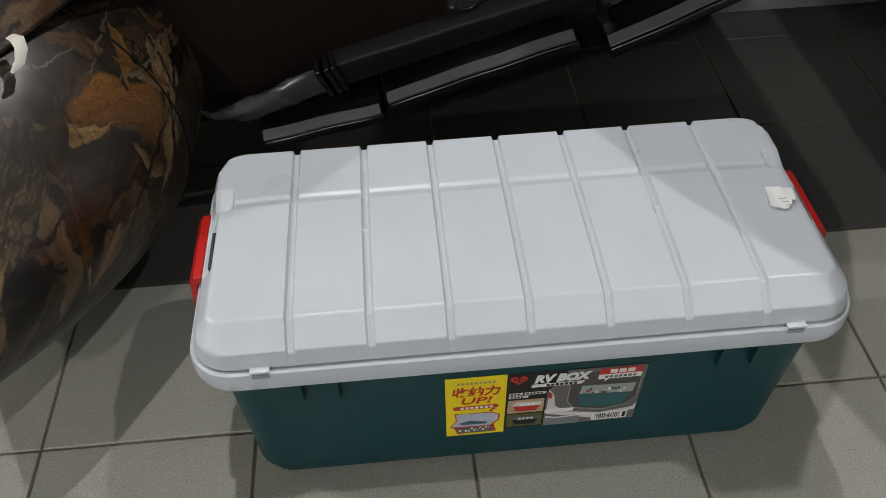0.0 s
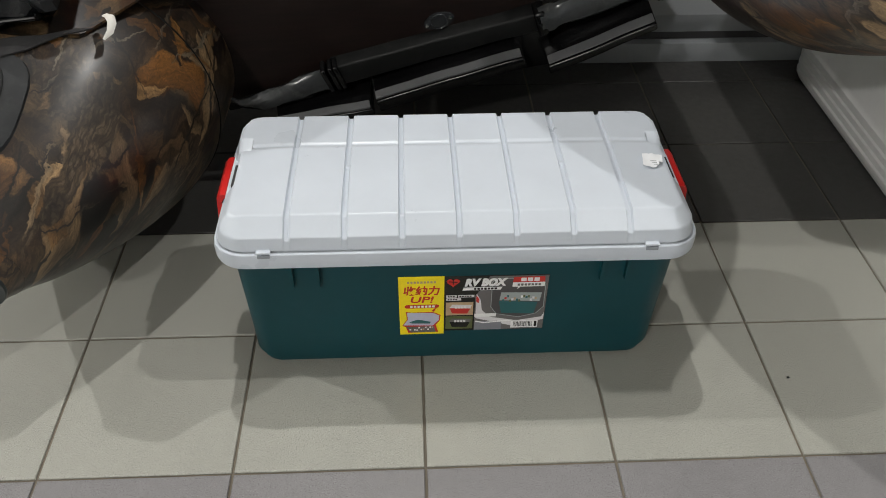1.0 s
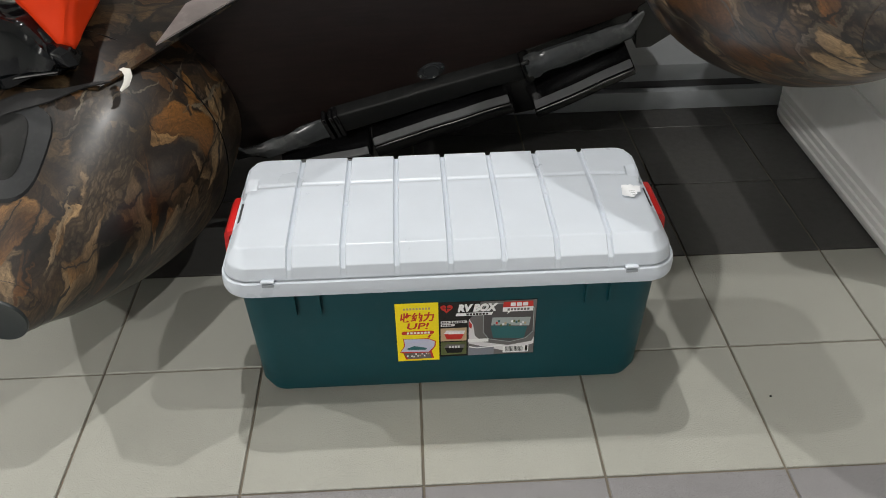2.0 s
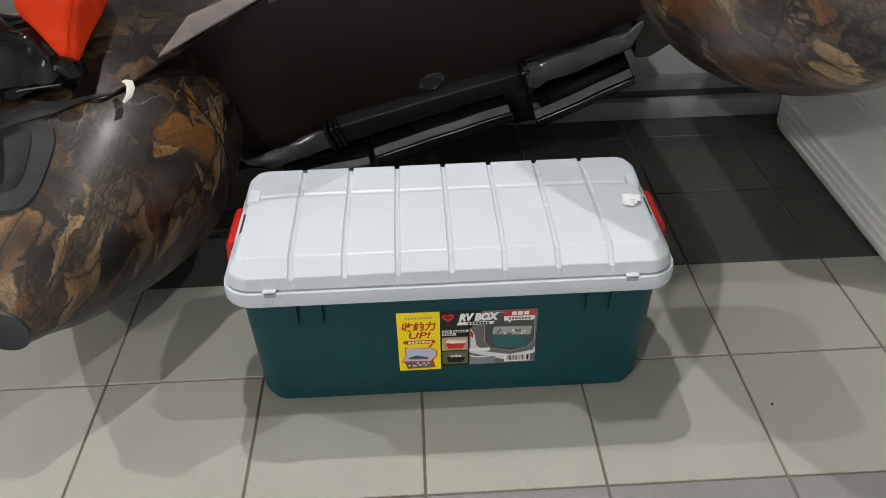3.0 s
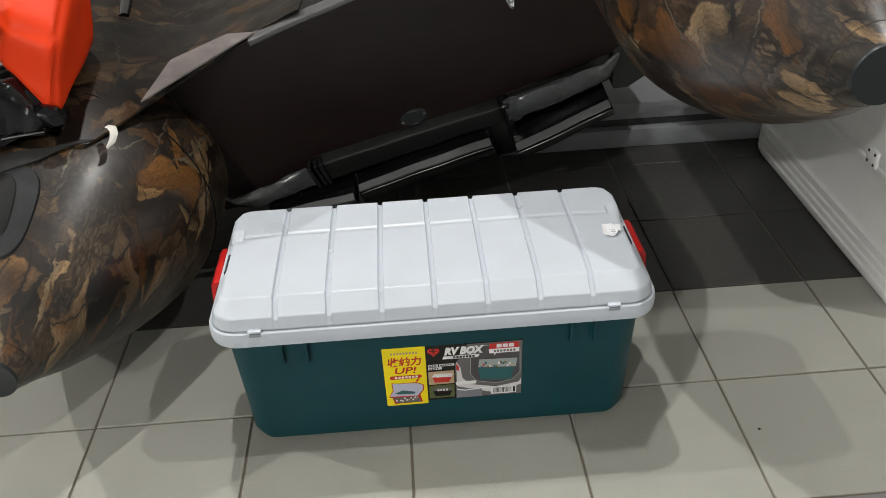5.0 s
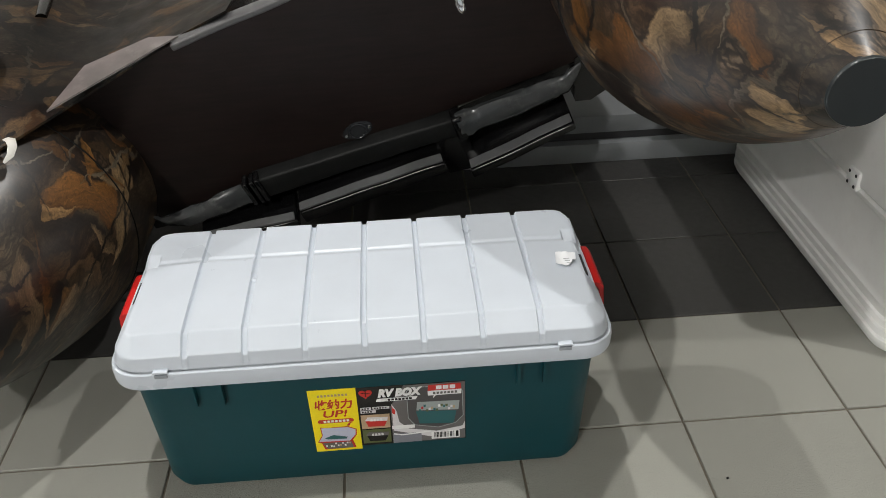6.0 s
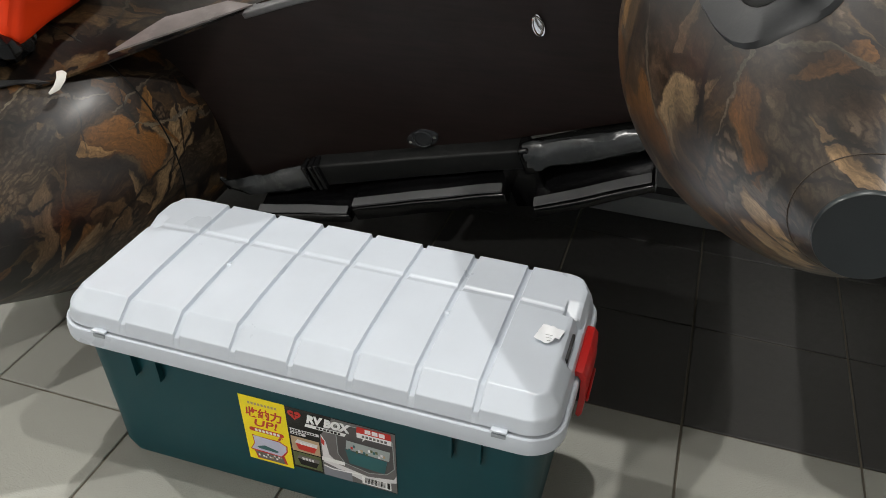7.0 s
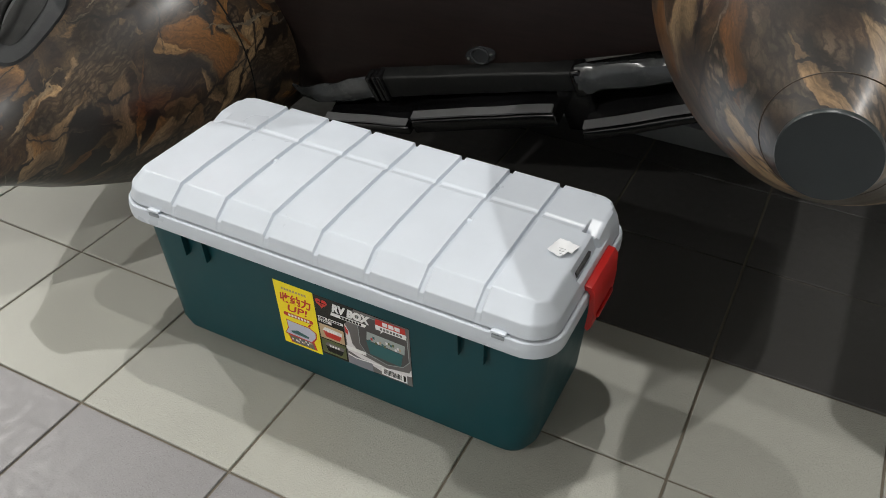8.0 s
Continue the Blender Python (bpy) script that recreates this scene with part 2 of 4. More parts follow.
    grit = n.span(n.noise(n.vec("MULTIPLY", q, (190, 330, 1)), 1.0, 4, 0.65), 0.30, 0.70, 0.62, 1.30)
    col = n.mix(1.0, col, n.add("ShaderNodeCombineColor", {0: grit, 1: grit, 2: grit}).outputs[0], "MULTIPLY")
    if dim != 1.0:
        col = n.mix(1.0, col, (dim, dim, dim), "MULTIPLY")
    n.bump(n.noise(uv, 700, 2), 0.12, 0.0004)
    return n.surface(col, n.span(n.noise(uv, 14, 5), 0.3, 0.7, gloss * 0.85, gloss * 1.25), 0.0, coat)


CAMO = camo("camo_pvc", 0.42, 1.08, 0.5)
CAMO.node_tree.nodes["Principled BSDF"].inputs["Coat Roughness"].default_value = 0.27
# same print as CAMO, multiplied down to about a quarter
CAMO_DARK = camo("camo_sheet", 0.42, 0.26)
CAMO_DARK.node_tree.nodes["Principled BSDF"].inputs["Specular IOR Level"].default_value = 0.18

# ---- helpers for things ----


def thing(name, base, label, category, group="", kind=""):
    ob = new(name)
    ob.empty_display_size = 0.1
    ob.matrix_world = Matrix.Translation(base)
    return tagged(ob, label, category, group, kind)


def base_of(ob):
    at = Vector((0, 0, 0))
    while ob:
        at += ob.location
        ob = ob.parent
    return at


def part(name, bm, material, parent, label="", smooth=True):
    """Links a bmesh, built in world metres, as one mesh object under a thing or part."""
    mesh = bpy.data.meshes.new(name)
    if parent:
        bmesh.ops.translate(bm, verts=bm.verts, vec=-base_of(parent))
    bmesh.ops.recalc_face_normals(bm, faces=bm.faces)
    bm.to_mesh(mesh)
    bm.free()
    mesh.materials.append(material)
    for poly in mesh.polygons:
        poly.use_smooth = smooth
    if smooth:
        mesh.set_sharp_from_angle(angle=radians(38))
    ob = new(name, mesh)
    if parent:
        ob.parent = parent
    return tagged(ob, label) if label else ob


def box(cx, cy, cz, sx, sy, sz, bevel=0.0, seg=2, m=None):
    bm = bmesh.new()
    bmesh.ops.create_cube(bm, size=1, matrix=Matrix.Translation((cx, cy, cz)) @ Matrix.Diagonal((sx, sy, sz, 1)))
    if bevel:
        bmesh.ops.bevel(bm, geom=bm.edges[:], offset=bevel, segments=seg, affect="EDGES", profile=0.5)
    if m:
        bmesh.ops.transform(bm, matrix=m, verts=bm.verts)
    return bm


def round_rect(hx, hy, r, n=8):
    pts = []
    for cx, cy, a in ((hx - r, hy - r, 0), (-hx + r, hy - r, 90), (-hx + r, -hy + r, 180), (hx - r, -hy + r, 270)):
        for i in range(n + 1):
            t = radians(a + 90 * i / n)
            pts.append((cx + r * math.cos(t), cy + r * math.sin(t)))
    return pts


def loft(cx, cy, rings, n=8, close=True, cap_top=True, cap_bottom=True):
    """Rounded-rectangle rings (hx, hy, radius, z) joined into a skin."""
    bm = bmesh.new()
    loops = []
    for hx, hy, r, z in rings:
        loops.append([bm.verts.new((cx + x, cy + y, z)) for x, y in round_rect(hx, hy, r, n)])
    for a, b in zip(loops, loops[1:]):
        for i in range(len(a)):
            j = (i + 1) % len(a)
            bm.faces.new((a[i], a[j], b[j], b[i]))
    if cap_bottom:
        bm.faces.new(loops[0][::-1])
    if cap_top:
        bm.faces.new(loops[-1])
    return bm


def prism(points, depth, m):
    """A flat outline (x, z) given a depth along y, placed by m."""
    bm = bmesh.new()
    a = [bm.verts.new(m @ Vector((x, 0, z))) for x, z in points]
    b = [bm.verts.new(m @ Vector((x, -depth, z))) for x, z in points]
    bm.faces.new(a)
    bm.faces.new(b[::-1])
    for i in range(len(a)):
        j = (i + 1) % len(a)
        bm.faces.new((a[i], a[j], b[j], b[i]))
    return bm


def sweep(path, radius, n=10, flatten=1.0, closed_ends=True):
    """A round or flattened cord along a list of points."""
    bm = bmesh.new()
    pts = [Vector(p) for p in path]
    loops = []
    side = None
    for i, p in enumerate(pts):
        d = (pts[min(i + 1, len(pts) - 1)] - pts[max(i - 1, 0)]).normalized()
        if side is None:
            side = d.cross(Vector((0, 0, 1)))
            if side.length < 0.01:
                side = Vector((1, 0, 0))
        side = (side - d * side.dot(d)).normalized()
        up = side.cross(d)
        r = radius[i] if isinstance(radius, (list, tuple)) else radius
        loops.append([bm.verts.new(p + side * r * math.cos(a) + up * r * flatten * math.sin(a)) for a in [2 * math.pi * k / n for k in range(n)]])
    for a, b in zip(loops, loops[1:]):
        for i in range(n):
            j = (i + 1) % n
            bm.faces.new((a[i], a[j], b[j], b[i]))
    if closed_ends:
        bm.faces.new(loops[0][::-1])
        bm.faces.new(loops[-1])
    return bm


def smooth01(t):
    t = min(1.0, max(0.0, t))
    return t * t * (3 - 2 * t)


# ---- setting: floor, walls, ceiling ----
X0, X1, Y0, Y1 = -5.4, 4.8, -6.0, 5.4
TILE, GAP = 0.30, 0.0045
floor = part("floor", box((X0 + X1) / 2, (Y0 + Y1) / 2, -0.0535, X1 - X0, Y1 - Y0, 0.10), GROUT, None, "grey and charcoal square ceramic tiles with dark grout", False)
tagged(floor, category="floor", kind="structure")
for name, cx, cy, sx, sy in (
    ("wall_north", (X0 + X1) / 2, Y1 + 0.1, X1 - X0 + 0.4, 0.2),
    ("wall_south", (X0 + X1) / 2, Y0 - 0.1, X1 - X0 + 0.4, 0.2),
    ("wall_west", X0 - 0.1, (Y0 + Y1) / 2, 0.2, Y1 - Y0),
    ("wall_east", X1 + 0.1, (Y0 + Y1) / 2, 0.2, Y1 - Y0),
):
    w = part(name, box(cx, cy, CEIL / 2, sx, sy, CEIL), WALL, None, "plain pale painted shop wall", False)
    tagged(w, category="wall", kind="structure")
ceiling = part("ceiling", box((X0 + X1) / 2, (Y0 + Y1) / 2, CEIL + 0.1, X1 - X0 + 0.4, Y1 - Y0 + 0.4, 0.2), CEILING, None, "plain white painted shop ceiling", False)
tagged(ceiling, category="ceiling", kind="structure")
# assumed housings, out of view, the added fill lamp included
for lx, ly, lw, lh, power in LAMPS:
    lt = thing("ceiling_light", (lx, ly, CEIL), "unseen white ceiling lamp with a flat housing", "ceiling lamp", "ceiling lamps")
    part("housing", box(lx, ly, CEIL - 0.035, lw + 0.06, lh + 0.06, 0.07, 0.01), CEILING, lt)

# plinth behind the boat
pl = thing("display_plinth", (0.95, 2.2, 0), "low grey display plinth with a dark shadow gap", "plinth")
part("kick_board", box(0.95, 2.21, 0.028, 2.1, 0.60, 0.056, 0.002), PLINTH, pl)
# dark filler block paints the shade between the two boards
part("shadow_gap", box(0.95, 2.23, 0.069, 2.08, 0.58, 0.026), RECESS_SHADE, pl, "recessed gap, its shade drawn as a dark block")
part("top_board", box(0.95, 2.225, 0.107, 2.12, 0.60, 0.05, 0.003), PLINTH, pl)

# ---- storage box ----
BX, BY = 0.0565, 0.9475
HX, HY = 0.3740, 0.172
RIBS = [-0.2572 + 0.0863 * i for i in range(7)]


def lid_height(x, y):
    hx, hy, r = HX - 0.0065, HY - 0.0065, 0.045
    qx, qy = abs(x) - (hx - r), abs(y) - (hy - r)
    d = r - (math.hypot(max(qx, 0), max(qy, 0)) + min(max(qx, qy), 0))
    back = smooth01((y - (hy - 0.05)) / 0.03)
    front = max(qy, 0.001) / (max(qy, 0.001) + max(qx, 0.001))
    if qx < 0 and qy < 0:
        front = 1.0 if qy > qx else 0.0
    block = smooth01((y - 0.049) / 0.003)
    wide = (0.017 * (1 - block) + 0.008 * block) * (1 - front) + 0.030 * front
    wide = wide * (1 - back) + 0.009 * back
    z = 0.296 + 0.0205 * min(1, max(0, d / 0.0045))
    z += 0.0215 * min(1, max(0, (d - 0.0045) / wide))
    z += 0.0025 * smooth01((d - 0.03) / 0.08)
    inside = smooth01((d + 0.001) / 0.004)
    cut = 0.0
    for i, rx in enumerate(RIBS):
        cut = max(cut, 1 - smooth01((abs(x - rx) - 0.0032) / 0.0020))
    along = smooth01((hx - 0.030 - abs(x)) / 0.004)
    cut = max(cut, (1 - smooth01((abs(y - 0.055) - 0.0045) / 0.004)) * along * 0.34)
    z -= (0.0056 + 0.0085 * smooth01((y - (hy - 0.016)) / 0.008)) * cut * inside
    if y > 0.055:
        z -= 0.0016 * smooth01((d - 0.004) / 0.01)
    for rx in (RIBS[1], RIBS[5]):
        z += 0.004 * (1 - smooth01((math.hypot(x - rx, y + 0.008) - 0.003) / 0.003))
    # end latch recess, then a lower back corner with a wedge
    sx = abs(x) - (hx - 0.014)
    if sx > -0.004:
        k = smooth01((sx + 0.004) / 0.004)
        lo = smooth01((y + 0.050) / 0.004) * (1 - smooth01((y - 0.046) / 0.004))
        z -= k * max(0.0, z - 0.316) * lo
    ramp = smooth01((y - 0.0425) / 0.002) * max(0.0, 1 - max(0.0, y - 0.0445) / 0.040)
    drop = 0.013 * ramp * smooth01((abs(x) - (hx - 0.037)) / 0.003)
    z -= min(drop, max(0.0, z - 0.314))
    return z


def lid_mesh():
    """The lid's raised top: rows from front to back, each as wide as the rounded outline."""
    hx, hy, r = HX - 0.0065, HY - 0.0065, 0.045
    ys = sorted({-hy + hy * 2 * i / 150 for i in range(151)} | {s * (hy - k) for s in (-1, 1) for k in (0.0006, 0.0015, 0.003, 0.004, 0.0055)} | {0.0425, 0.0435, 0.0445})
    xs = set()
    for i in range(181):
        xs.add(-1 + 2 * i / 180)
    for k in (0.0006, 0.0015, 0.003, 0.0042, 0.006, 0.034, 0.0355, 0.037):
        xs |= {1 - k / hx, -1 + k / hx}
    for rx in RIBS:
        for k in (-0.0062, -0.0052, -0.0042, -0.003, 0, 0.003, 0.0042, 0.0052, 0.0062):
            xs.add((rx + k) / hx)
    xs = sorted(xs)
    verts, faces = [], []
    for y in ys:
        over = max(0.0, abs(y) - (hy - r))
        ex = hx - r + math.sqrt(max(0.0, r * r - over * over))
        for s in xs:
            x = s * hx
            if abs(x) > hx - r:  # squeeze only the ends
                x = math.copysign((hx - r) + (abs(x) - (hx - r)) * (ex - (hx - r)) / r, x)
            verts.append((BX + x, BY + y, lid_height(x, y)))
    w = len(xs)
    for j in range(len(ys) - 1):
        for i in range(w - 1):
            a = j * w + i
            faces.append((a, a + 1, a + w + 1, a + w))
    mesh = bpy.data.meshes.new("lid_top")
    mesh.from_pydata(verts, [], faces)
    bm = bmesh.new()
    bm.from_mesh(mesh)
    bpy.data.meshes.remove(mesh)
    bmesh.ops.remove_doubles(bm, verts=bm.verts, dist=0.00002)
    return bm


def heart(s):
    pts = []
    for i in range(28):
        t = 2 * math.pi * i / 28
        pts.append((s * math.sin(t) ** 3, s * (13 * math.cos(t) - 5 * math.cos(2 * t) - 2 * math.cos(3 * t) - math.cos(4 * t)) / 16))
    return pts


def lettering(name, text, size, material, parent, m, shear=0.0, bold=0.0, width=0.0):
    """Flat letters from the built-in font, as one mesh; m maps its x and y to the label."""
    curve = bpy.data.curves.new(name, "FONT")
    curve.body, curve.size, curve.shear, curve.offset = text, size, shear, bold
    curve.extrude, curve.resolution_u = 0.00015, 3
    tmp = new(name, curve)
    bpy.context.view_layer.update()
    mesh = bpy.data.meshes.new_from_object(tmp.evaluated_get(bpy.context.evaluated_depsgraph_get()))
    bpy.data.objects.remove(tmp)
    bm = bmesh.new()
    bm.from_mesh(mesh)
    if width:
        x0, x1 = min(v.co.x for v in bm.verts), max(v.co.x for v in bm.verts)
        for v in bm.verts:
            v.co.x = (v.co.x - x0) * width / (x1 - x0)
    bmesh.ops.transform(bm, matrix=m, verts=bm.verts)
    return part(name, bm, material, parent, "", False)


def storage_box():
    t = thing("storage_box", (BX, BY, 0), "dark green storage box with ribbed pale grey lid and red latches", "storage box")
    # tub: tapers to the floor, with a chamfered foot and four low feet
    top, bot = (0.352, 0.152), (0.344, 0.1255)
    rings = [(bot[0] - 0.030, bot[1] - 0.016, 0.030, 0.004), (bot[0] - 0.010, bot[1] - 0.004, 0.035, 0.012), (bot[0], bot[1] + 0.001, 0.040, 0.030)]
    for k in (0.25, 0.5, 0.75, 1.0):
        rings.append((bot[0] + (top[0] - bot[0]) * k, bot[1] + 0.001 + (top[1] - bot[1]) * k, 0.042, 0.030 + 0.245 * k))
    body = part("tub", loft(BX, BY, rings, 10), GREEN, t, "dark green tapered plastic tub")
    for sx in (-1, 1):
        for sy in (-1, 1):
            part("foot", box(BX + sx * 0.262, BY + sy * 0.100, 0.007, 0.085, 0.022, 0.014, 0.003), GREEN, body)
    # stiffening fins under the rim
    for fx in (-0.202, -0.161, 0.285, 0.325):
        fin = prism([(-0.0028, 0.274), (0.0028, 0.274), (0.0028, 0.212), (-0.0028, 0.212)], 0.026, Matrix.Translation((fx, 0.810, 0)))
        for v in fin.verts:
            if v.co.z < 0.25 and v.co.y < 0.80:
                v.co.y = 0.791
        part("fin", fin, GREEN, body)
    # lid: rim band and raised top
    rim = loft(BX, BY, [(HX - 0.018, HY - 0.018, 0.040, 0.272), (HX - 0.006, HY - 0.006, 0.050, 0.2655), (HX - 0.001, HY - 0.001, 0.052, 0.266), (HX, HY, 0.053, 0.269),
                        (HX + 0.0005, HY + 0.0005, 0.053, 0.282), (HX - 0.0008, HY - 0.0008, 0.052, 0.2915), (HX - 0.003, HY - 0.003, 0.050, 0.2935),
                        (HX - 0.0085, HY - 0.0085, 0.046, 0.2925), (HX - 0.014, HY - 0.014, 0.042, 0.2965)], 12)
    lid = part("lid", lid_mesh(), LID, t, "pale grey ribbed lid")
    part("lid_rim", rim, LID, lid)
    for tx in (-0.236, 0.351):  # small catch hooks on the front rim
        part("catch", box(tx, BY - HY + 0.0035, 0.2965, 0.022, 0.010, 0.004, 0.0015), LID, lid)
        # grey block coloured as the shade beneath each hook
        part("catch_slot", box(tx, BY - HY + 0.0011, 0.2895, 0.019, 0.004, 0.006, 0.0008), SLOT_SHADE, lid, "slot under the catch, its shade drawn as a grey block")
    for sx in (-1, 1):  # dark blocks colour in the shade of the long slots behind the latches
        part("slot", box(BX + sx * 0.3528, BY - 0.010, 0.3225, 0.004, 0.058, 0.009, 0.0006), RECESS_SHADE, lid, "moulded slot, its shade drawn as a dark block")
    for sx in (-1, 1):  # red end latches: hooked top, sloping plate, lower lip
        prof = [(0.362, 0.3015), (0.368, 0.3065), (0.377, 0.3055), (0.383, 0.298), (0.3855, 0.262), (0.3845, 0.232), (0.3805, 0.225), (0.3760, 0.229), (0.3775, 0.262), (0.3760, 0.2925), (0.3715, 0.2985), (0.363, 0.2975)]
        bm = bmesh.new()
        y0, y1 = 0.914, 1.022
        cols = []
        for y, k in ((y0, 0.985), (y0 + 0.004, 1.0), (y1 - 0.004, 1.0), (y1, 0.985)):
            cols.append([bm.verts.new((BX + sx * x * (1 if k == 1 else 0.9985), y, 0.25 + (z - 0.25) * k)) for x, z in prof])
        for a, b in zip(cols, cols[1:]):
            for i in range(len(a)):
                j = (i + 1) % len(a)
                bm.faces.new((a[i], a[j], b[j], b[i]))
        bm.faces.new(cols[0][::-1])
        bm.faces.new(cols[-1])
        latch = part("latch", bm, RED, t, "red plastic latch")
        part("grip", box(BX + sx * 0.3866, 0.9680, 0.243, 0.005, 0.070, 0.009, 0.0025), RED, latch)
    # price sticker, slightly curled
    bm = bmesh.new()
    rows = []
    cxs, cys = 0.379, 0.934
    for j in range(6):
        row = []
        for i in range(7):
            a, b = i / 6 - 0.5, j / 5 - 0.5
            dx, dy = a * 0.032, b * 0.036
            if a > 0.2 and b < -0.2:
                dx -= 0.006 * (a - 0.2) / 0.3
                dy += 0.006
            row.append(bm.verts.new((cxs + dx * 0.98 + dy * 0.17, cys + dy - dx * 0.17, 0.3422 + 0.002 * smooth01(abs(a) * 2 - 0.5) + 0.0011 * math.sin(7 * a + 4 * b) + 0.0009 * math.sin(19 * a - 11 * b))))
        rows.append(row)
    for r0, r1 in zip(rows, rows[1:]):
        for i in range(6):
            bm.faces.new((r0[i], r0[i + 1], r1[i + 1], r1[i]))
    geom = bmesh.ops.extrude_face_region(bm, geom=bm.faces[:])
    bmesh.ops.translate(bm, vec=(0, 0, 0.0006), verts=[g for g in geom["geom"] if isinstance(g, bmesh.types.BMVert)])
    st = part("price_sticker", bm, plastic("sticker_paper", (0.90, 0.92, 0.95), 0.5, 0.03), t, "white paper price sticker with a curled edge")
    for k in range(3):
        part("print_bar", box(cxs + 0.001 * k, cys - 0.004 - 0.006 * k, 0.3446, 0.010 - 0.002 * k, 0.0006, 0.0004), PLINTH, st)
    return t, body


def front_label(t, body):
    """The printed label: yellow panel, black panel, two small pictures and one large one."""
    yellow, black, red, white = flat("label_yellow", (0.98, 0.80, 0.004), 0.28), flat("label_black", (0.006, 0.005, 0.005), 0.25), flat("label_red", (0.56, 0.022, 0.015)), flat("label_white", (0.88, 0.88, 0.88))
    grey, pale, teal, tan, olive, lilac = flat("label_grey", (0.14, 0.13, 0.13)), flat("label_pale", (0.74, 0.72, 0.74)), flat("label_teal", (0.02, 0.12, 0.13)), flat("label_tan", (0.50, 0.36, 0.22)), flat("label_olive", (0.10, 0.12, 0.04)), flat("label_lilac", (0.55, 0.56, 0.72))
    flat_mist = flat("label_mist", (0.36, 0.40, 0.40))
    # the tub's front leans: its normal and the label's own axes
    zt, zb = 0.213, 0.078
    yt, yb = 0.8025, 0.8168
    slope = math.atan2(yb - yt, zt - zb)
    m0 = Matrix.Translation((-0.037, yb - 0.0013, zb + 0.001)) @ Matrix.Rotation(slope, 4, "X") @ Matrix.Diagonal((1, 1, 1.055, 1))
    W, H = 0.241, 0.136

    def panel(name, pts, mat, layer, parent, label=""):
        return part(name, prism(pts, 0.0003, m0 @ Matrix.Translation((0, -0.0003 * layer, 0))), mat, parent, label, False)

    def rect(x0, z0, x1, z1):
        return [(x0, z0), (x1, z0), (x1, z1), (x0, z1)]

    def text(name, s, x, z, size, mat, layer, parent, shear=0.0, bold=0.0, width=0.0):
        m = m0 @ Matrix.Translation((x, -0.0003 * layer, z)) @ Matrix.Rotation(radians(90), 4, "X")
        return lettering(name, s, size, mat, parent, m, shear, bold, width)

    lab = panel("product_label", rect(0.0735, 0.006, W, H - 0.001), black, 1, t, "printed product label on the tub's front")
    yel = panel("yellow_panel", rect(0, -0.001, 0.0735, H), yellow, 1.5, lab, "yellow advertising panel")
    text("print_text", "收纳力", 0.0075, 0.096, 0.0215, red, 3, yel, 0.12, 0.0006, 0.059)
    text("print_text", "UP!", 0.019, 0.0765, 0.0200, red, 3, yel, 0.18, 0.0004, 0.038)
    for i in range(9):
        panel("print_bar", rect(0.014 + i * 0.0053, 0.121, 0.0175 + i * 0.0053, 0.1255), tan, 3, yel)
    panel("print_bar", [(0.009, 0.0655), (0.012, 0.0635), (0.062, 0.0635), (0.065, 0.0655), (0.065, 0.0695), (0.062, 0.0715), (0.012, 0.0715), (0.009, 0.0695)], red, 3, yel)
    for i in range(7):
        panel("print_bar", rect(0.018 + i * 0.006, 0.0652, 0.0222 + i * 0.006, 0.0698), white, 4, yel)
    panel("print_arrow", [(0.053, 0.056), (0.057, 0.0545), (0.060, 0.061), (0.063, 0.060), (0.060, 0.0625), (0.057, 0.0615)], red, 3, yel)
    panel("printed_outline", [(0.004, 0.021), (0.012, 0.036), (0.011, 0.055), (0.020, 0.053), (0.055, 0.0535), (0.068, 0.046), (0.067, 0.033), (0.060, 0.022), (0.064, 0.004), (0.014, 0.003), (0.010, 0.018)], red, 2, yel)
    panel("printed_lid", [(0.006, 0.0225), (0.0135, 0.036), (0.0125, 0.053), (0.055, 0.0515), (0.066, 0.045), (0.065, 0.034), (0.055, 0.0205)], lilac, 3, yel)
    panel("printed_item", [(0.016, 0.030), (0.030, 0.036), (0.052, 0.030), (0.050, 0.026), (0.020, 0.027)], teal, 4, yel)
    panel("printed_box", [(0.011, 0.0185), (0.057, 0.0185), (0.060, 0.004), (0.018, 0.0045)], grey, 3, yel)
    rng = random.Random(4)
    for i in range(11):
        x, z = 0.016 + 0.0037 * i, 0.008 + rng.random() * 0.008
        panel("printed_item", rect(x, z, x + 0.0028, z + 0.0035), rng.choice((white, tan, pale, olive)), 4, yel)
    # black panel
    hx, hz = 0.0875, 0.121
    panel("brand_mark", [(hx + x, hz + z) for x, z in heart(0.0105)], red, 2, lab, "red heart-shaped mark")
    panel("mark_cut", [(hx - 0.007, hz + 0.003), (hx + 0.007, hz + 0.001), (hx + 0.007, hz - 0.0002), (hx - 0.007, hz + 0.0015)], black, 3, lab)
    panel("mark_cut", [(hx - 0.0006, hz + 0.005), (hx + 0.0008, hz + 0.005), (hx + 0.0006, hz - 0.005), (hx - 0.0008, hz - 0.005)], black, 3, lab)
    # large picture: car boot with the box in it
    pic = panel("printed_picture", [(0.124, 0.007), (0.2405, 0.007), (0.2405, 0.1335), (0.146, 0.1335), (0.140, 0.120), (0.130, 0.100), (0.124, 0.090)], grey, 1.5, lab, "printed picture of a box in a car boot")
    panel("printed_shape", [(0.126, 0.095), (0.133, 0.080), (0.136, 0.055), (0.150, 0.038), (0.195, 0.028), (0.236, 0.036), (0.240, 0.046), (0.240, 0.030), (0.190, 0.0145), (0.126, 0.036)], pale, 2.5, pic)
    panel("printed_shape", [(0.126, 0.090), (0.131, 0.082), (0.130, 0.072), (0.126, 0.076)], red, 3, pic)
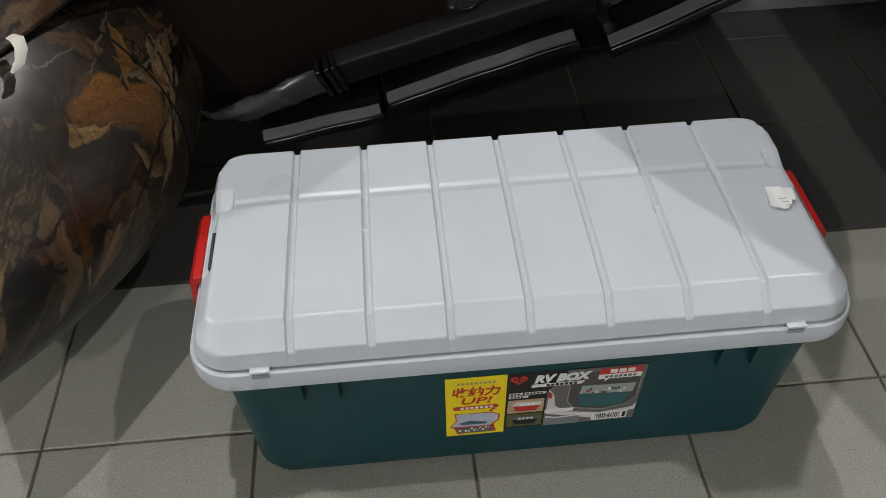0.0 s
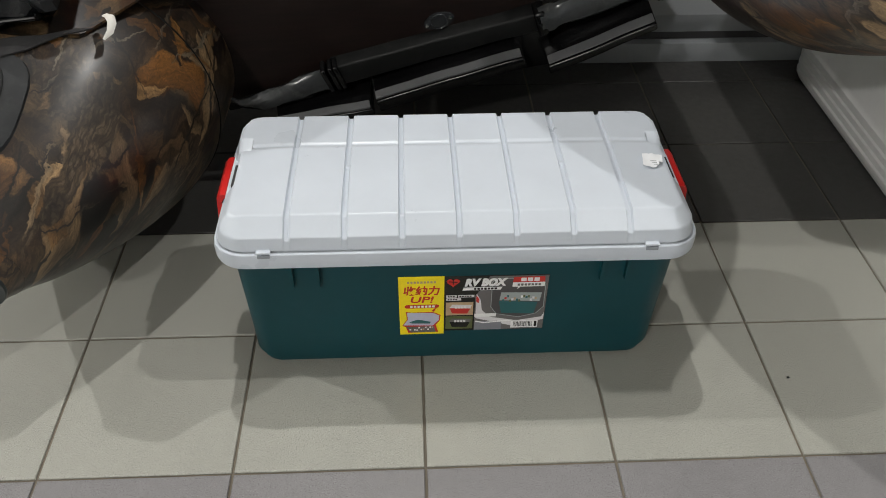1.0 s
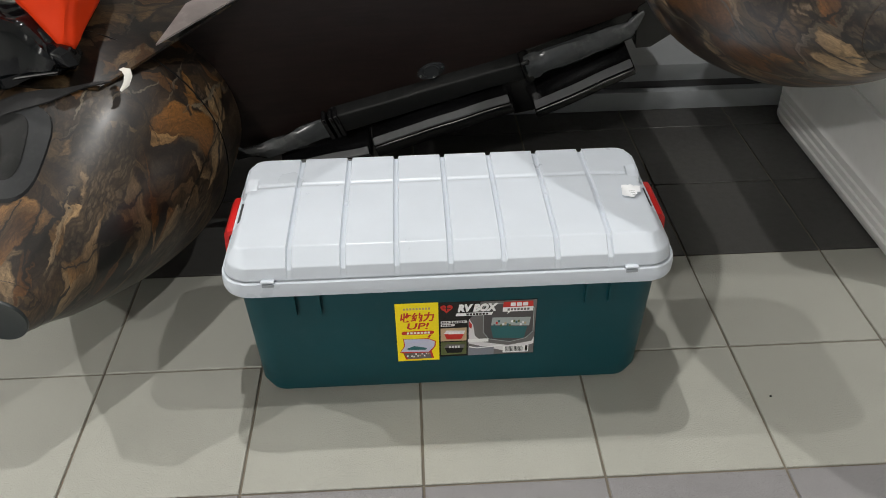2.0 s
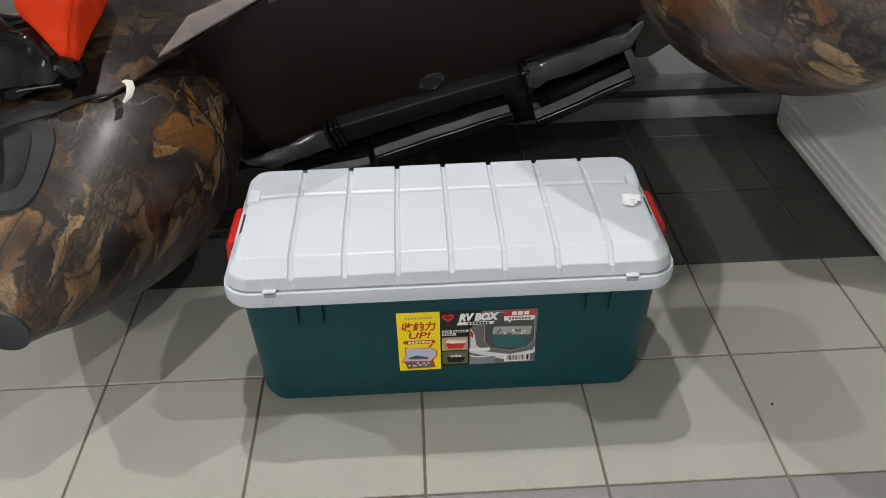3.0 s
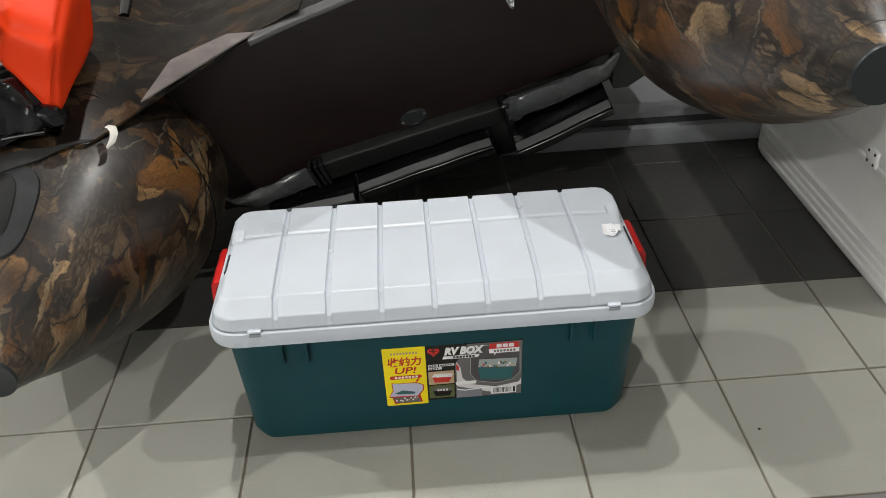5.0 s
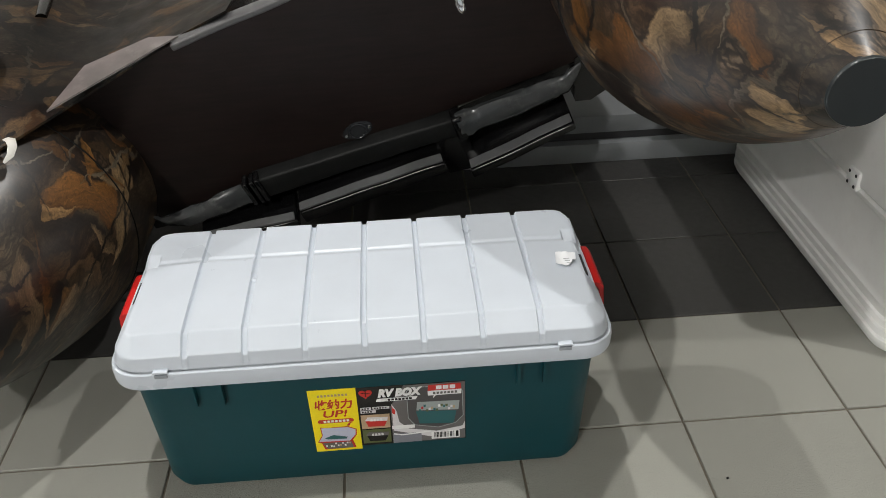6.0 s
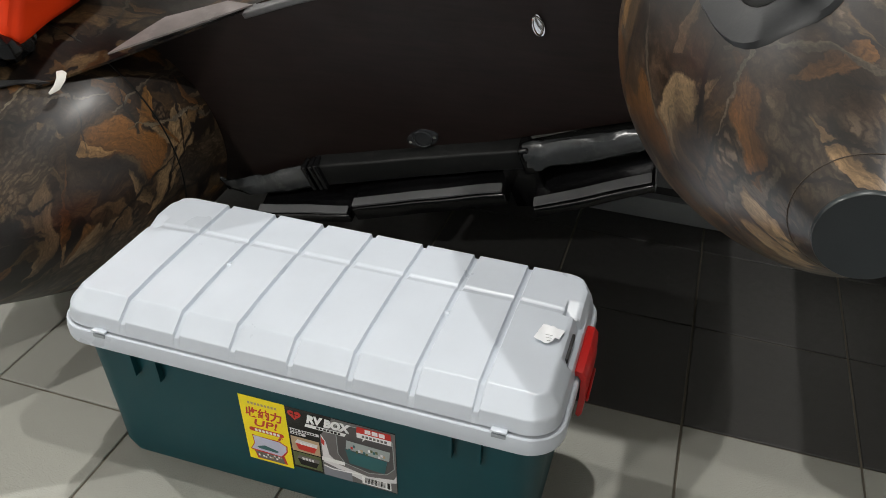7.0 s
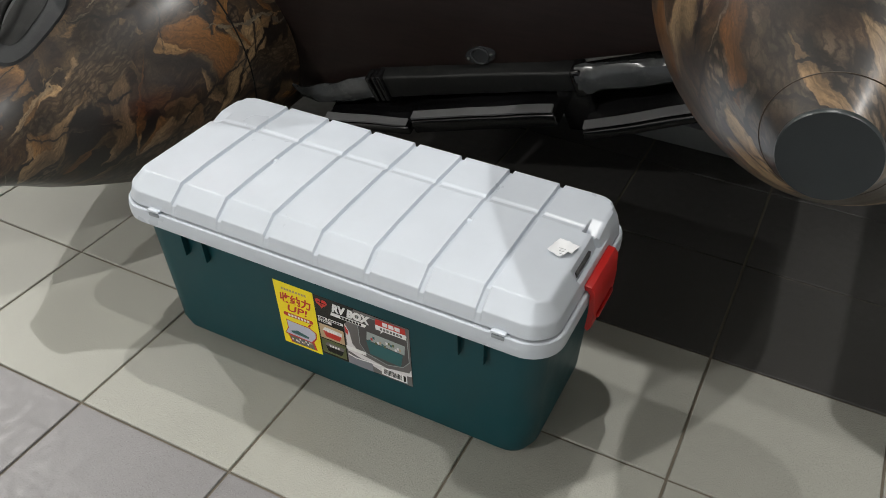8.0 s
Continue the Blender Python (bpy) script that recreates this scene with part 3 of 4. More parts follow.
    panel("printed_shape", [(0.150, 0.121), (0.158, 0.128), (0.225, 0.129), (0.237, 0.115), (0.238, 0.060), (0.226, 0.044), (0.198, 0.036), (0.160, 0.045), (0.150, 0.062)], flat("label_dusk", (0.07, 0.066, 0.068)), 2, pic)
    rim_pts = [(0.150, 0.121), (0.158, 0.128), (0.225, 0.129), (0.237, 0.115), (0.238, 0.060), (0.226, 0.044), (0.198, 0.036), (0.160, 0.045), (0.150, 0.062)]
    for (xa, za), (xb, zb2) in zip(rim_pts, rim_pts[1:] + rim_pts[:1]):  # pale seal round the printed boot
        nx, nz = zb2 - za, xa - xb
        k = 0.0011 / math.hypot(nx, nz)
        panel("printed_line", [(xa, za), (xb, zb2), (xb + nx * k, zb2 + nz * k), (xa + nx * k, za + nz * k)], flat_mist, 2.6, pic)
    panel("printed_shape", [(0.126, 0.030), (0.140, 0.026), (0.186, 0.030), (0.186, 0.0275), (0.140, 0.0235), (0.126, 0.027)], white, 3.4, pic)
    panel("printed_box", [(0.163, 0.076), (0.168, 0.048), (0.222, 0.044), (0.227, 0.072)], teal, 3, pic)
    panel("printed_lid", [(0.164, 0.078), (0.166, 0.096), (0.232, 0.094), (0.230, 0.074)], flat_mist, 3, pic)
    for i in range(15):
        x, z = 0.168 + 0.0038 * i, 0.073 + rng.random() * 0.012
        panel("printed_item", rect(x, z, x + 0.0034, z + 0.005), rng.choice((white, tan, teal, pale, olive, red)), 4, pic)
    panel("printed_shape", rect(0.125, 0.007, 0.170, 0.028), flat("label_slate", (0.22, 0.225, 0.26)), 3, pic)
    panel("print_bar", rect(0.124, 0.0395, 0.160, 0.047), white, 3.5, pic)
    panel("print_panel", rect(0.186, 0.0105, 0.2315, 0.027), white, 4, pic, "white barcode panel")
    x = 0.1905
    while x < 0.222:
        w = rng.choice((0.0005, 0.0008, 0.0013))
        panel("barcode_line", rect(x, 0.0135, x + w, 0.0255), black, 5, pic)
        x += w + rng.choice((0.0006, 0.0009, 0.0012))
    panel("print_bar", rect(0.2255, 0.013, 0.2295, 0.026), black, 5, pic)
    panel("print_panel", [(0.183, 0.119), (0.184, 0.131), (0.234, 0.1315), (0.235, 0.119)], red, 4, pic)
    panel("print_panel", [(0.183, 0.109), (0.183, 0.119), (0.235, 0.119), (0.235, 0.109), (0.196, 0.109), (0.191, 0.103), (0.192, 0.109)], white, 4, pic)
    for i in range(3):
        panel("print_bar", rect(0.196 + i * 0.0105, 0.1215, 0.2045 + i * 0.0105, 0.1292), white, 5, pic)
    for i in range(7):
        panel("print_bar", rect(0.191 + i * 0.0056, 0.1115, 0.1948 + i * 0.0056, 0.1160), grey, 5, pic)
    text("print_text", "RV BOX", 0.106, 0.1135, 0.0215, white, 5, lab, 0.22, 0.0014, 0.069)
    panel("print_bar", [(0.1025, 0.1035), (0.164, 0.1035), (0.167, 0.1100), (0.1045, 0.1100)], white, 5, lab)
    for i in range(7):
        panel("print_bar", rect(0.121 + i * 0.0055, 0.1047, 0.1250 + i * 0.0055, 0.1088), black, 6, lab)
    for x0, z0, x1 in ((0.077, 0.0865, 0.094), (0.096, 0.0865, 0.1225), (0.077, 0.0795, 0.101)):
        panel("print_bar", rect(x0, z0, x1, z0 + 0.0052), pale, 2, lab)
        for i in range(int((x1 - x0) / 0.0042) - 1):
            panel("print_bar", rect(x0 + 0.0022 + i * 0.0042, z0 + 0.0012, x0 + 0.0050 + i * 0.0042, z0 + 0.0040), black, 3, lab)
    for z0, ground, tone in ((0.044, tan, red), (0.0105, olive, black)):
        p = panel("printed_picture", rect(0.0765, z0, 0.1215, z0 + 0.031), ground, 2, lab, "small printed picture of a box")
        panel("printed_box", [(0.083, z0 + 0.018), (0.087, z0 + 0.005), (0.112, z0 + 0.004), (0.117, z0 + 0.016)], tone, 3, p)
        panel("printed_lid", [(0.082, z0 + 0.018), (0.087, z0 + 0.026), (0.119, z0 + 0.024), (0.117, z0 + 0.016)], pale if tone is red else grey, 3, p)
        for i in range(4):
            panel("printed_item", rect(0.091 + 0.005 * i, z0 + 0.017, 0.0945 + 0.005 * i, z0 + 0.022), white if tone is red else pale, 4, p)


tub_thing, tub = storage_box()
front_label(tub_thing, tub)

# ---- inflatable boat ----
AU, AW = Vector((0.947, 0.0, 0.321)), Vector((-0.0792, 0.9691, 0.2336))
AU.normalize()
AW = (AW - AU * AU.dot(AW)).normalized()
AV = AU.cross(AW)
BOAT = Matrix((AU, AW, AV)).transposed().to_4x4()
BOAT.translation = (0.011, 1.35, 0.533)
TUBES = {  # end cap, yaw, pitch
    "right": (Vector((0.664, 0.702, 0.702)), -0.010, 0.077),
    "left": (Vector((-0.673, 0.776, 0.244)), 0.064, 0.119),
}


def smooth_in(u):
    return u * (0.72 + 0.28 * min(1.0, u / 0.22))


def tube_radius(s, side="left"):
    length, power, full = (0.440, 1.62, 0.2260) if side == "right" else (0.464, 1.42, 0.2310)
    u = min(1.0, max(0.0, s / length))
    return 0.0430 + full * (1 - (1 - smooth_in(u)) ** power)


def tube_frame(side):
    c, yaw, pitch = TUBES[side]
    d = Vector((math.sin(yaw) * math.cos(pitch), math.cos(yaw) * math.cos(pitch), math.sin(pitch)))
    across = d.cross(Vector((0, 0, 1))).normalized()
    return c, d, across, across.cross(d)


def on_tube(side, s, angle, lift=0.0):
    c, d, a, b = tube_frame(side)
    r = tube_radius(s, side) + lift
    t = radians(angle)
    return c + d * s + a * r * math.cos(t) + b * r * math.sin(t)


def tube_mesh(side):
    """The tube from its conical end to where it bends into the bow."""
    c, d, a, b = tube_frame(side)
    length = 1.90 if side == "right" else 1.83
    mid = Vector(BOAT.translation) + AW * 2.35
    bm = bmesh.new()
    uvl = bm.loops.layers.uv.new("UVMap")
    n = 72
    rows, us = [], []
    turn0 = radians(62 if side == "left" else 150)
    ss = [0.464 * (i / 26) for i in range(27)] + [0.464 + (length - 0.464) * i / 16 for i in range(1, 17)]
    stations = [(c + d * s, d, tube_radius(s, side), s) for s in ss]
    end = c + d * length
    inward = (mid - end)
    inward -= d * inward.dot(d)
    span = inward.length
    inward.normalize()
    for i in range(1, 15):
        t = radians(90 * i / 14)
        p = end + d * span * 0.9 * math.sin(t) + inward * span * (1 - math.cos(t))
        tan = (d * math.cos(t) * 0.9 + inward * math.sin(t)).normalized()
        stations.append((p, tan, tube_radius(length, side), length + span * t))
    for p, tan, r, s in stations:
        ax = tan.cross(b - tan * b.dot(tan)).normalized()
        up = ax.cross(tan).normalized()
        ring = []
        for k in range(n):
            t = 2 * math.pi * k / n
            wrinkle = 0.0012 * noise.noise((s * 9, math.cos(t) * 2, math.sin(t) * 2)) * min(1, s / 0.1)
            ring.append(bm.verts.new(p + (ax * math.cos(t) + up * math.sin(t)) * (r + wrinkle)))
        rows.append(ring)
        us.append(s)
    for (ra, sa), (rb, sb) in zip(zip(rows, us), list(zip(rows, us))[1:]):
        for k in range(n):
            j = (k + 1) % n
            f = bm.faces.new((ra[k], ra[j], rb[j], rb[k]))
            for loop, (s, kk) in zip(f.loops, ((sa, k + 0.001), (sa, k + 0.999), (sb, k + 0.999), (sb, k + 0.001))):
                loop[uvl].uv = (s + (5.3 if side == "left" else 0.6), ((2 * math.pi * kk / n - turn0 + math.pi) % (2 * math.pi) - math.pi) * tube_radius(s))
    bm.faces.new(rows[0][::-1])
    return bm


def patch_on_tube(side, outline, lift, thick, rows=1):
    """A flat piece that lies on the tube: an outline of (s, angle)."""
    bm = bmesh.new()
    cs = sum(p[0] for p in outline) / len(outline)
    ca = sum(p[1] for p in outline) / len(outline)
    rings = []
    for k in (1.0, 0.97, 0.66, 0.33):
        rings.append([bm.verts.new(on_tube(side, cs + (s - cs) * k, ca + (g - ca) * k, lift + (thick if k < 0.99 else 0))) for s, g in outline])
    mid = bm.verts.new(on_tube(side, cs, ca, lift + thick))
    m = len(outline)
    for ra, rb in zip(rings, rings[1:]):
        for i in range(m):
            j = (i + 1) % m
            bm.faces.new((ra[i], ra[j], rb[j], rb[i]))
    for i in range(m):
        bm.faces.new((rings[-1][i], rings[-1][(i + 1) % m], mid))
    return bm


def oval(s0, s1, g0, g1, n=28, power=3.2):
    pts = []
    for i in range(n):
        t = 2 * math.pi * i / n
        c, s = math.cos(t), math.sin(t)
        pts.append(((s0 + s1) / 2 + (s1 - s0) / 2 * math.copysign(abs(c) ** (2 / power), c), (g0 + g1) / 2 + (g1 - g0) / 2 * math.copysign(abs(s) ** (2 / power), s)))
    return pts


def bar(u0, v0, u1, v1, w0, w1, h0, h1, bevel=0.006, lean=0.0):
    """A bevelled bar in the boat's own axes, from (u0, v0) to (u1, v1), its top edge there; h: heights; w: from aft to fore."""
    bm = bmesh.new()
    vs = []
    for u, v, h in ((u0, v0, h0), (u1, v1, h1)):
        for w, vv in ((w0, v - lean), (w1, v), (w1, v - h), (w0, v - h)):
            vs.append(bm.verts.new((u, w, vv)))
    for q in ((0, 1, 2, 3), (7, 6, 5, 4), (0, 4, 5, 1), (1, 5, 6, 2), (2, 6, 7, 3), (3, 7, 4, 0)):
        bm.faces.new([vs[i] for i in q])
    bmesh.ops.bevel(bm, geom=bm.edges[:], offset=bevel, segments=3, affect="EDGES", profile=0.5)
    bmesh.ops.subdivide_edges(bm, edges=[e for e in bm.edges if e.calc_length() > 0.1], cuts=9)
    for v in bm.verts:
        v.co.z += 0.0035 * noise.noise((v.co.x * 9, v.co.z * 6, 3.3))
        v.co.y += 0.004 * noise.noise((v.co.x * 11, v.co.z * 8, 8.1))
    bmesh.ops.transform(bm, matrix=BOAT, verts=bm.verts)
    return bm


def boat():
    t = thing("inflatable_boat", (-0.65, 1.3, 0.0), "camouflage-printed inflatable boat with a brown transom, lying tilted on one tube", "inflatable boat")
    tubes = {}
    for side in ("right", "left"):
        tubes[side] = part("side_tube", tube_mesh(side), CAMO, t, "inflated tube in leaf camouflage")
        c, d, a, b = tube_frame(side)
        # end cap: a shallow rubber cup with a rim seam
        bm = bmesh.new()
        loops = []
        for r, s in ((0.0437, 0.006), (0.0443, 0.002), (0.0442, -0.0030), (0.0434, -0.0042), (0.0422, -0.0040), (0.034, -0.0026), (0.020, -0.0014), (0.008, -0.001)):
            loops.append([bm.verts.new(c + d * s + a * r * math.cos(k) + b * r * math.sin(k)) for k in [2 * math.pi * i / 48 for i in range(48)]])
        for la, lb in zip(loops, loops[1:]):
            for i in range(48):
                bm.faces.new((la[i], la[(i + 1) % 48], lb[(i + 1) % 48], lb[i]))
        bm.faces.new(loops[-1])
        part("end_cap", bm, CAP_PVC, tubes[side], "dark grey rubber end cap")
        ring = [c + d * 0.462 + (a * math.cos(k) + b * math.sin(k)) * (tube_radius(0.462, side) + 0.0005) for k in [2 * math.pi * i / 64 for i in range(65)]]
        part("seam", sweep(ring, 0.0016, 6, 1.0, False), BLACK_RUBBER, tubes[side])
        ring = [c + d * 0.030 + (a * math.cos(k) + b * math.sin(k)) * (tube_radius(0.030, side) + 0.0001) for k in [2 * math.pi * i / 64 for i in range(65)]]
        part("seam", sweep(ring, 0.0006, 6, 1.0, False), SEAM_BROWN, tubes[side])
        # grab handle: moulded pad with a raised loop
        g0, g1, s0, s1 = (104, 150, 0.135, 0.30) if side == "right" else (72, 118, 0.135, 0.295)
        pad = part("grab_handle", patch_on_tube(side, oval(s0, s1, g0, g1), 0.0005, 0.005), GREY_RUBBER, tubes[side], "grey moulded rubber grab handle")
        # black patch on the pad paints the shade of a deep hollow
        part("well", patch_on_tube(side, oval(s0 + 0.03, s1 - 0.02, g0 + 11, g1 - 11), 0.006, 0.0012), BLACK_RUBBER, pad, "well under the grip, its shade painted as a black patch")
        gm = (g0 + g1) / 2
        path = []
        for i in range(15):
            k = i / 14
            path.append(on_tube(side, s0 + 0.022 + (s1 - s0 - 0.042) * k, gm + (8 if side == "left" else -8), 0.006 + 0.024 * math.sin(math.pi * k) ** 0.6))
        part("grip", sweep(path, 0.0095, 12, 0.8), BLACK_RUBBER, pad)
    # transom board
    W0 = -0.018
    outline = [(-0.47, -0.185), (0.46, -0.185), (0.46, 0.155), (0.22, 0.19), (0.10, 0.165), (-0.10, 0.160), (-0.22, 0.158), (-0.47, 0.165)]
    bm = bmesh.new()
    a = [bm.verts.new((u, W0, v)) for u, v in outline]
    b = [bm.verts.new((u, W0 + 0.032, v)) for u, v in outline]
    bm.faces.new(a)
    bm.faces.new(b[::-1])
    for i in range(len(a)):
        j = (i + 1) % len(a)
        bm.faces.new((a[i], a[j], b[j], b[i]))
    bmesh.ops.bevel(bm, geom=bm.edges[:], offset=0.003, segments=2, affect="EDGES")
    bmesh.ops.transform(bm, matrix=BOAT, verts=bm.verts)
    tr = part("transom", bm, BOARD, t, "dark brown plywood transom board")
    # grey trim along the top edge
    part("edge_trim", bar(-0.235, 0.163, 0.12, 0.170, W0 - 0.003, W0 + 0.026, 0.012, 0.012, 0.003), PALE_PVC, tr, "pale grey edge trim")
    # drain plug: lozenge flange with two rivets and a dark bung
    dm = BOAT @ Matrix.Translation((-0.011, W0 - 0.001, -0.150))
    loz = []
    for i in range(32):
        k = 2 * math.pi * i / 32
        loz.append((0.031 * math.copysign(abs(math.cos(k)) ** 1.35, math.cos(k)), 0.0185 * math.sin(k)))
    plug = part("drain_plug", prism(loz, 0.005, dm), CLEAR_RING, tr, "black oval drain plug with two rivets")
    ring = [dm @ Vector((0.0165 * math.cos(k), -0.006, 0.0165 * math.sin(k))) for k in [2 * math.pi * i / 40 for i in range(41)]]
    part("rim", sweep(ring, 0.0022, 8, 1.0, False), CLEAR_RING, plug)
    for sx in (-1, 1):
        part("rivet", sweep([dm @ Vector((sx * 0.0245, -0.004, sx * 0.001)), dm @ Vector((sx * 0.0245, -0.0075, sx * 0.001))], 0.0032, 10), CHROME, plug, "bright metal rivet")
    # towing eye: small plate with a hanging ring
    em = BOAT @ Matrix.Translation((0.262, W0 - 0.001, 0.030))
    eye = part("towing_eye", prism([(x * 0.008, z * 0.020) for x, z in [(math.cos(2 * math.pi * i / 20), math.sin(2 * math.pi * i / 20)) for i in range(20)]], 0.003, em), CHROME, tr, "chromed towing eye")
    loop = [em @ Vector((0.006 * math.cos(k), -0.004 - 0.012 * abs(math.sin(k / 2)), 0.004 + 0.016 * math.sin(k))) for k in [2 * math.pi * i / 24 for i in range(25)]]
    part("ring", sweep(loop, 0.0021, 8), CHROME, eye)
    # black fabric lining along the foot of the transom
    def fold(points, radii, label):
        path = [BOAT @ Vector((u, w, v)) for u, w, v in points]
        bm = bmesh.new()
        n = 16
        loops = []
        fine, rr = [], []
        for i in range(len(path) - 1):
            for k in range(5):
                f = k / 5
                fine.append(path[i].lerp(path[i + 1], f))
                rr.append(radii[i] + (radii[i + 1] - radii[i]) * f)
        fine.append(path[-1])
        rr.append(radii[-1])
        for i, p in enumerate(fine):
            ring = []
            for k in range(n):
                g = 2 * math.pi * k / n
                crease = 1 + 0.26 * noise.noise((i * 0.30, math.cos(g) * 1.6, math.sin(g) * 1.6 + radii[1] * 50)) + 0.10 * noise.noise((i * 0.9, math.cos(g) * 4, math.sin(g) * 4))
                ring.append(bm.verts.new(p + AV * rr[i] * crease * math.sin(g) - AW * rr[i] * 0.55 * crease * math.cos(g)))
            loops.append(ring)
        for ra, rb in zip(loops, loops[1:]):
            for k in range(n):
                bm.faces.new((ra[k], ra[(k + 1) % n], rb[(k + 1) % n], rb[k]))
        bm.faces.new(loops[0][::-1])
        bm.faces.new(loops[-1])
        return part("hull_fold", bm, FOLD_PVC, t, label)

    fold([(-0.470, -0.040, -0.152), (-0.450, -0.044, -0.176), (-0.415, -0.040, -0.190), (-0.340, -0.038, -0.190), (-0.262, -0.036, -0.190)], [0.003, 0.012, 0.021, 0.025, 0.027], "creased glossy black fabric fold")
    part("hull_fold", bar(-0.245, -0.152, 0.172, -0.183, -0.044, -0.008, 0.060, 0.052, 0.005, 0.010), BLACK_RUBBER, t, "matt black reinforcing strip")
    fold([(0.178, -0.046, -0.206), (0.230, -0.048, -0.204), (0.330, -0.046, -0.206), (0.400, -0.044, -0.203), (0.436, -0.046, -0.172)], [0.030, 0.028, 0.025, 0.023, 0.005], "creased glossy black fabric fold")
    for k in (-0.262, -0.247, -0.236):
        part("strap_keeper", bar(k - 0.005, -0.154, k + 0.005, -0.154, -0.054, -0.02, 0.060, 0.060, 0.003), BLACK_PVC, t, "small glossy black keeper")
    part("keeper_patch", bar(0.168, -0.178, 0.190, -0.178, -0.062, -0.02, 0.058, 0.058, 0.006), BLACK_PVC, t)
    part("keel_web", bar(0.120, -0.215, 0.185, -0.215, -0.035, 0.04, 0.115, 0.125, 0.003), BLACK_PVC, t, "black fabric web")
    # stepped keel runners below; a smooth grey strip on each paints the top's reflection
    for u0, v0, u1, v1, h0, h1, lean in ((-0.395, -0.216, -0.196, -0.248, 0.030, 0.030, 0.012), (-0.184, -0.231, 0.128, -0.238, 0.045, 0.043, 0.015), (0.168, -0.279, 0.392, -0.256, 0.040, 0.034, 0.018)):
        runner = part("keel_runner", bar(u0, v0, u1, v1, -0.085, 0.05, h0, h1, 0.004, lean), BLACK_PVC, t, "glossy black keel runner")
        part("upper_face", bar(u0 + 0.003, v0 - lean * 0.42 + 0.0035, u1 - 0.004, v1 - lean * 0.42 + 0.0035, -0.083, -0.064, 0.006, 0.006, 0.002, lean * 0.45), RUNNER_SHEEN, runner, "grey strip standing for the sheen on the runner's top")
    for sx in (1,):
        corner = bmesh.new()
        pts = [(sx * 0.43, -0.175), (sx * 0.52, -0.15), (sx * 0.52, -0.26), (sx * 0.44, -0.285), (sx * 0.41, -0.275)]
        fa = [corner.verts.new(BOAT @ Vector((u, -0.020, v))) for u, v in pts]
        fb = [corner.verts.new(BOAT @ Vector((u, 0.040, v))) for u, v in pts]
        corner.faces.new(fa)
        corner.faces.new(fb[::-1])
        for i in range(5):
            corner.faces.new((fa[i], fa[(i + 1) % 5], fb[(i + 1) % 5], fb[i]))
        part("corner_gusset", corner, BLACK_PVC, t, "black fabric corner gusset")
    # hull bottom running forward under the tubes
    bm = bmesh.new()
    rows = []
    for w in (0.0, 0.5, 1.0, 1.6, 2.2):
        rows.append([bm.verts.new(BOAT @ Vector((u, w, v))) for u, v in ((-0.50, -0.22), (-0.3, -0.25), (0.0, -0.27), (0.3, -0.25), (0.50, -0.22), (0.50, -0.18), (0.0, -0.215), (-0.50, -0.18))])
    for ra, rb in zip(rows, rows[1:]):
        for i in range(8):
            j = (i + 1) % 8
            bm.faces.new((ra[i], ra[j], rb[j], rb[i]))
    bm.faces.new(rows[0])
    bm.faces.new(rows[-1][::-1])
    part("hull_bottom", bm, BLACK_PVC, t, "black fabric hull bottom")
    # camouflage sheet that covers the tube where it meets the transom
    bm = bmesh.new()
    uvl = bm.loops.layers.uv.new("UVMap")
    along = tube_frame("left")[1]
    flat_edge = [Vector((-0.440, 1.173, 0.540)), Vector((-0.345, 1.25, 0.572)), Vector((-0.248, 1.314, 0.607)), BOAT @ Vector((-0.12, -0.01, 0.172))]
    edge = [(0.345, 112), (0.330, 98), (0.322, 84), (0.330, 72), (0.345, 62)] + flat_edge
    rows = []
    for k in range(9):
        f, row = k / 8, []
        for i, p in enumerate(edge):
            if isinstance(p, tuple):
                row.append(bm.verts.new(on_tube("left", p[0] + 0.66 * f, p[1], 0.006)))
            else:
                row.append(bm.verts.new(p + along * 0.62 * f + Vector((0, 0, -0.05 * f * (i - 4) / 4 + 0.006 * math.sin(5 * f + i)))))
        rows.append(row)
    for k in range(8):
        for i in range(len(edge) - 1):
            f = bm.faces.new((rows[k][i], rows[k][i + 1], rows[k + 1][i + 1], rows[k + 1][i]))
            for loop in f.loops:
                loop[uvl].uv = (loop.vert.co.x + 3.0, loop.vert.co.y + 2.0)
    geom = bmesh.ops.extrude_face_region(bm, geom=bm.faces[:])
    bmesh.ops.translate(bm, vec=(0, 0, -0.004), verts=[g for g in geom["geom"] if isinstance(g, bmesh.types.BMVert)])
    part("cover_sheet", bm, CAMO_DARK, t, "glossy camouflage sheet, tube print multiplied darker, with a pale edge")
    # pale triangular gusset on its edge
    bm = bmesh.new()
    tri = [Vector((-0.447, 1.165, 0.5425)), Vector((-0.345, 1.247, 0.5755)), Vector((-0.246, 1.308, 0.6105)), Vector((-0.300, 1.318, 0.607)), Vector((-0.412, 1.290, 0.572)), Vector((-0.424, 1.238, 0.562))]
    lo = [bm.verts.new(p) for p in tri]
    hi = [bm.verts.new(p + Vector((0, 0, 0.003))) for p in tri]
    bm.faces.new(lo[::-1])
    bm.faces.new(hi)
    for i in range(len(tri)):
        j = (i + 1) % len(tri)
        bm.faces.new((lo[i], lo[j], hi[j], hi[i]))
    part("gusset", bm, GUSSET, t, "pale unprinted fabric gusset")
    path = [Vector((-0.545, 1.500, 0.600)), Vector((-0.556, 1.575, 0.608)), Vector((-0.572, 1.660, 0.616)), Vector((-0.590, 1.760, 0.622))]
    part("hose_end", sweep(path, [0.011, 0.015, 0.016, 0.016], 14, 0.8), BLACK_PVC, t, "glossy black hose end")
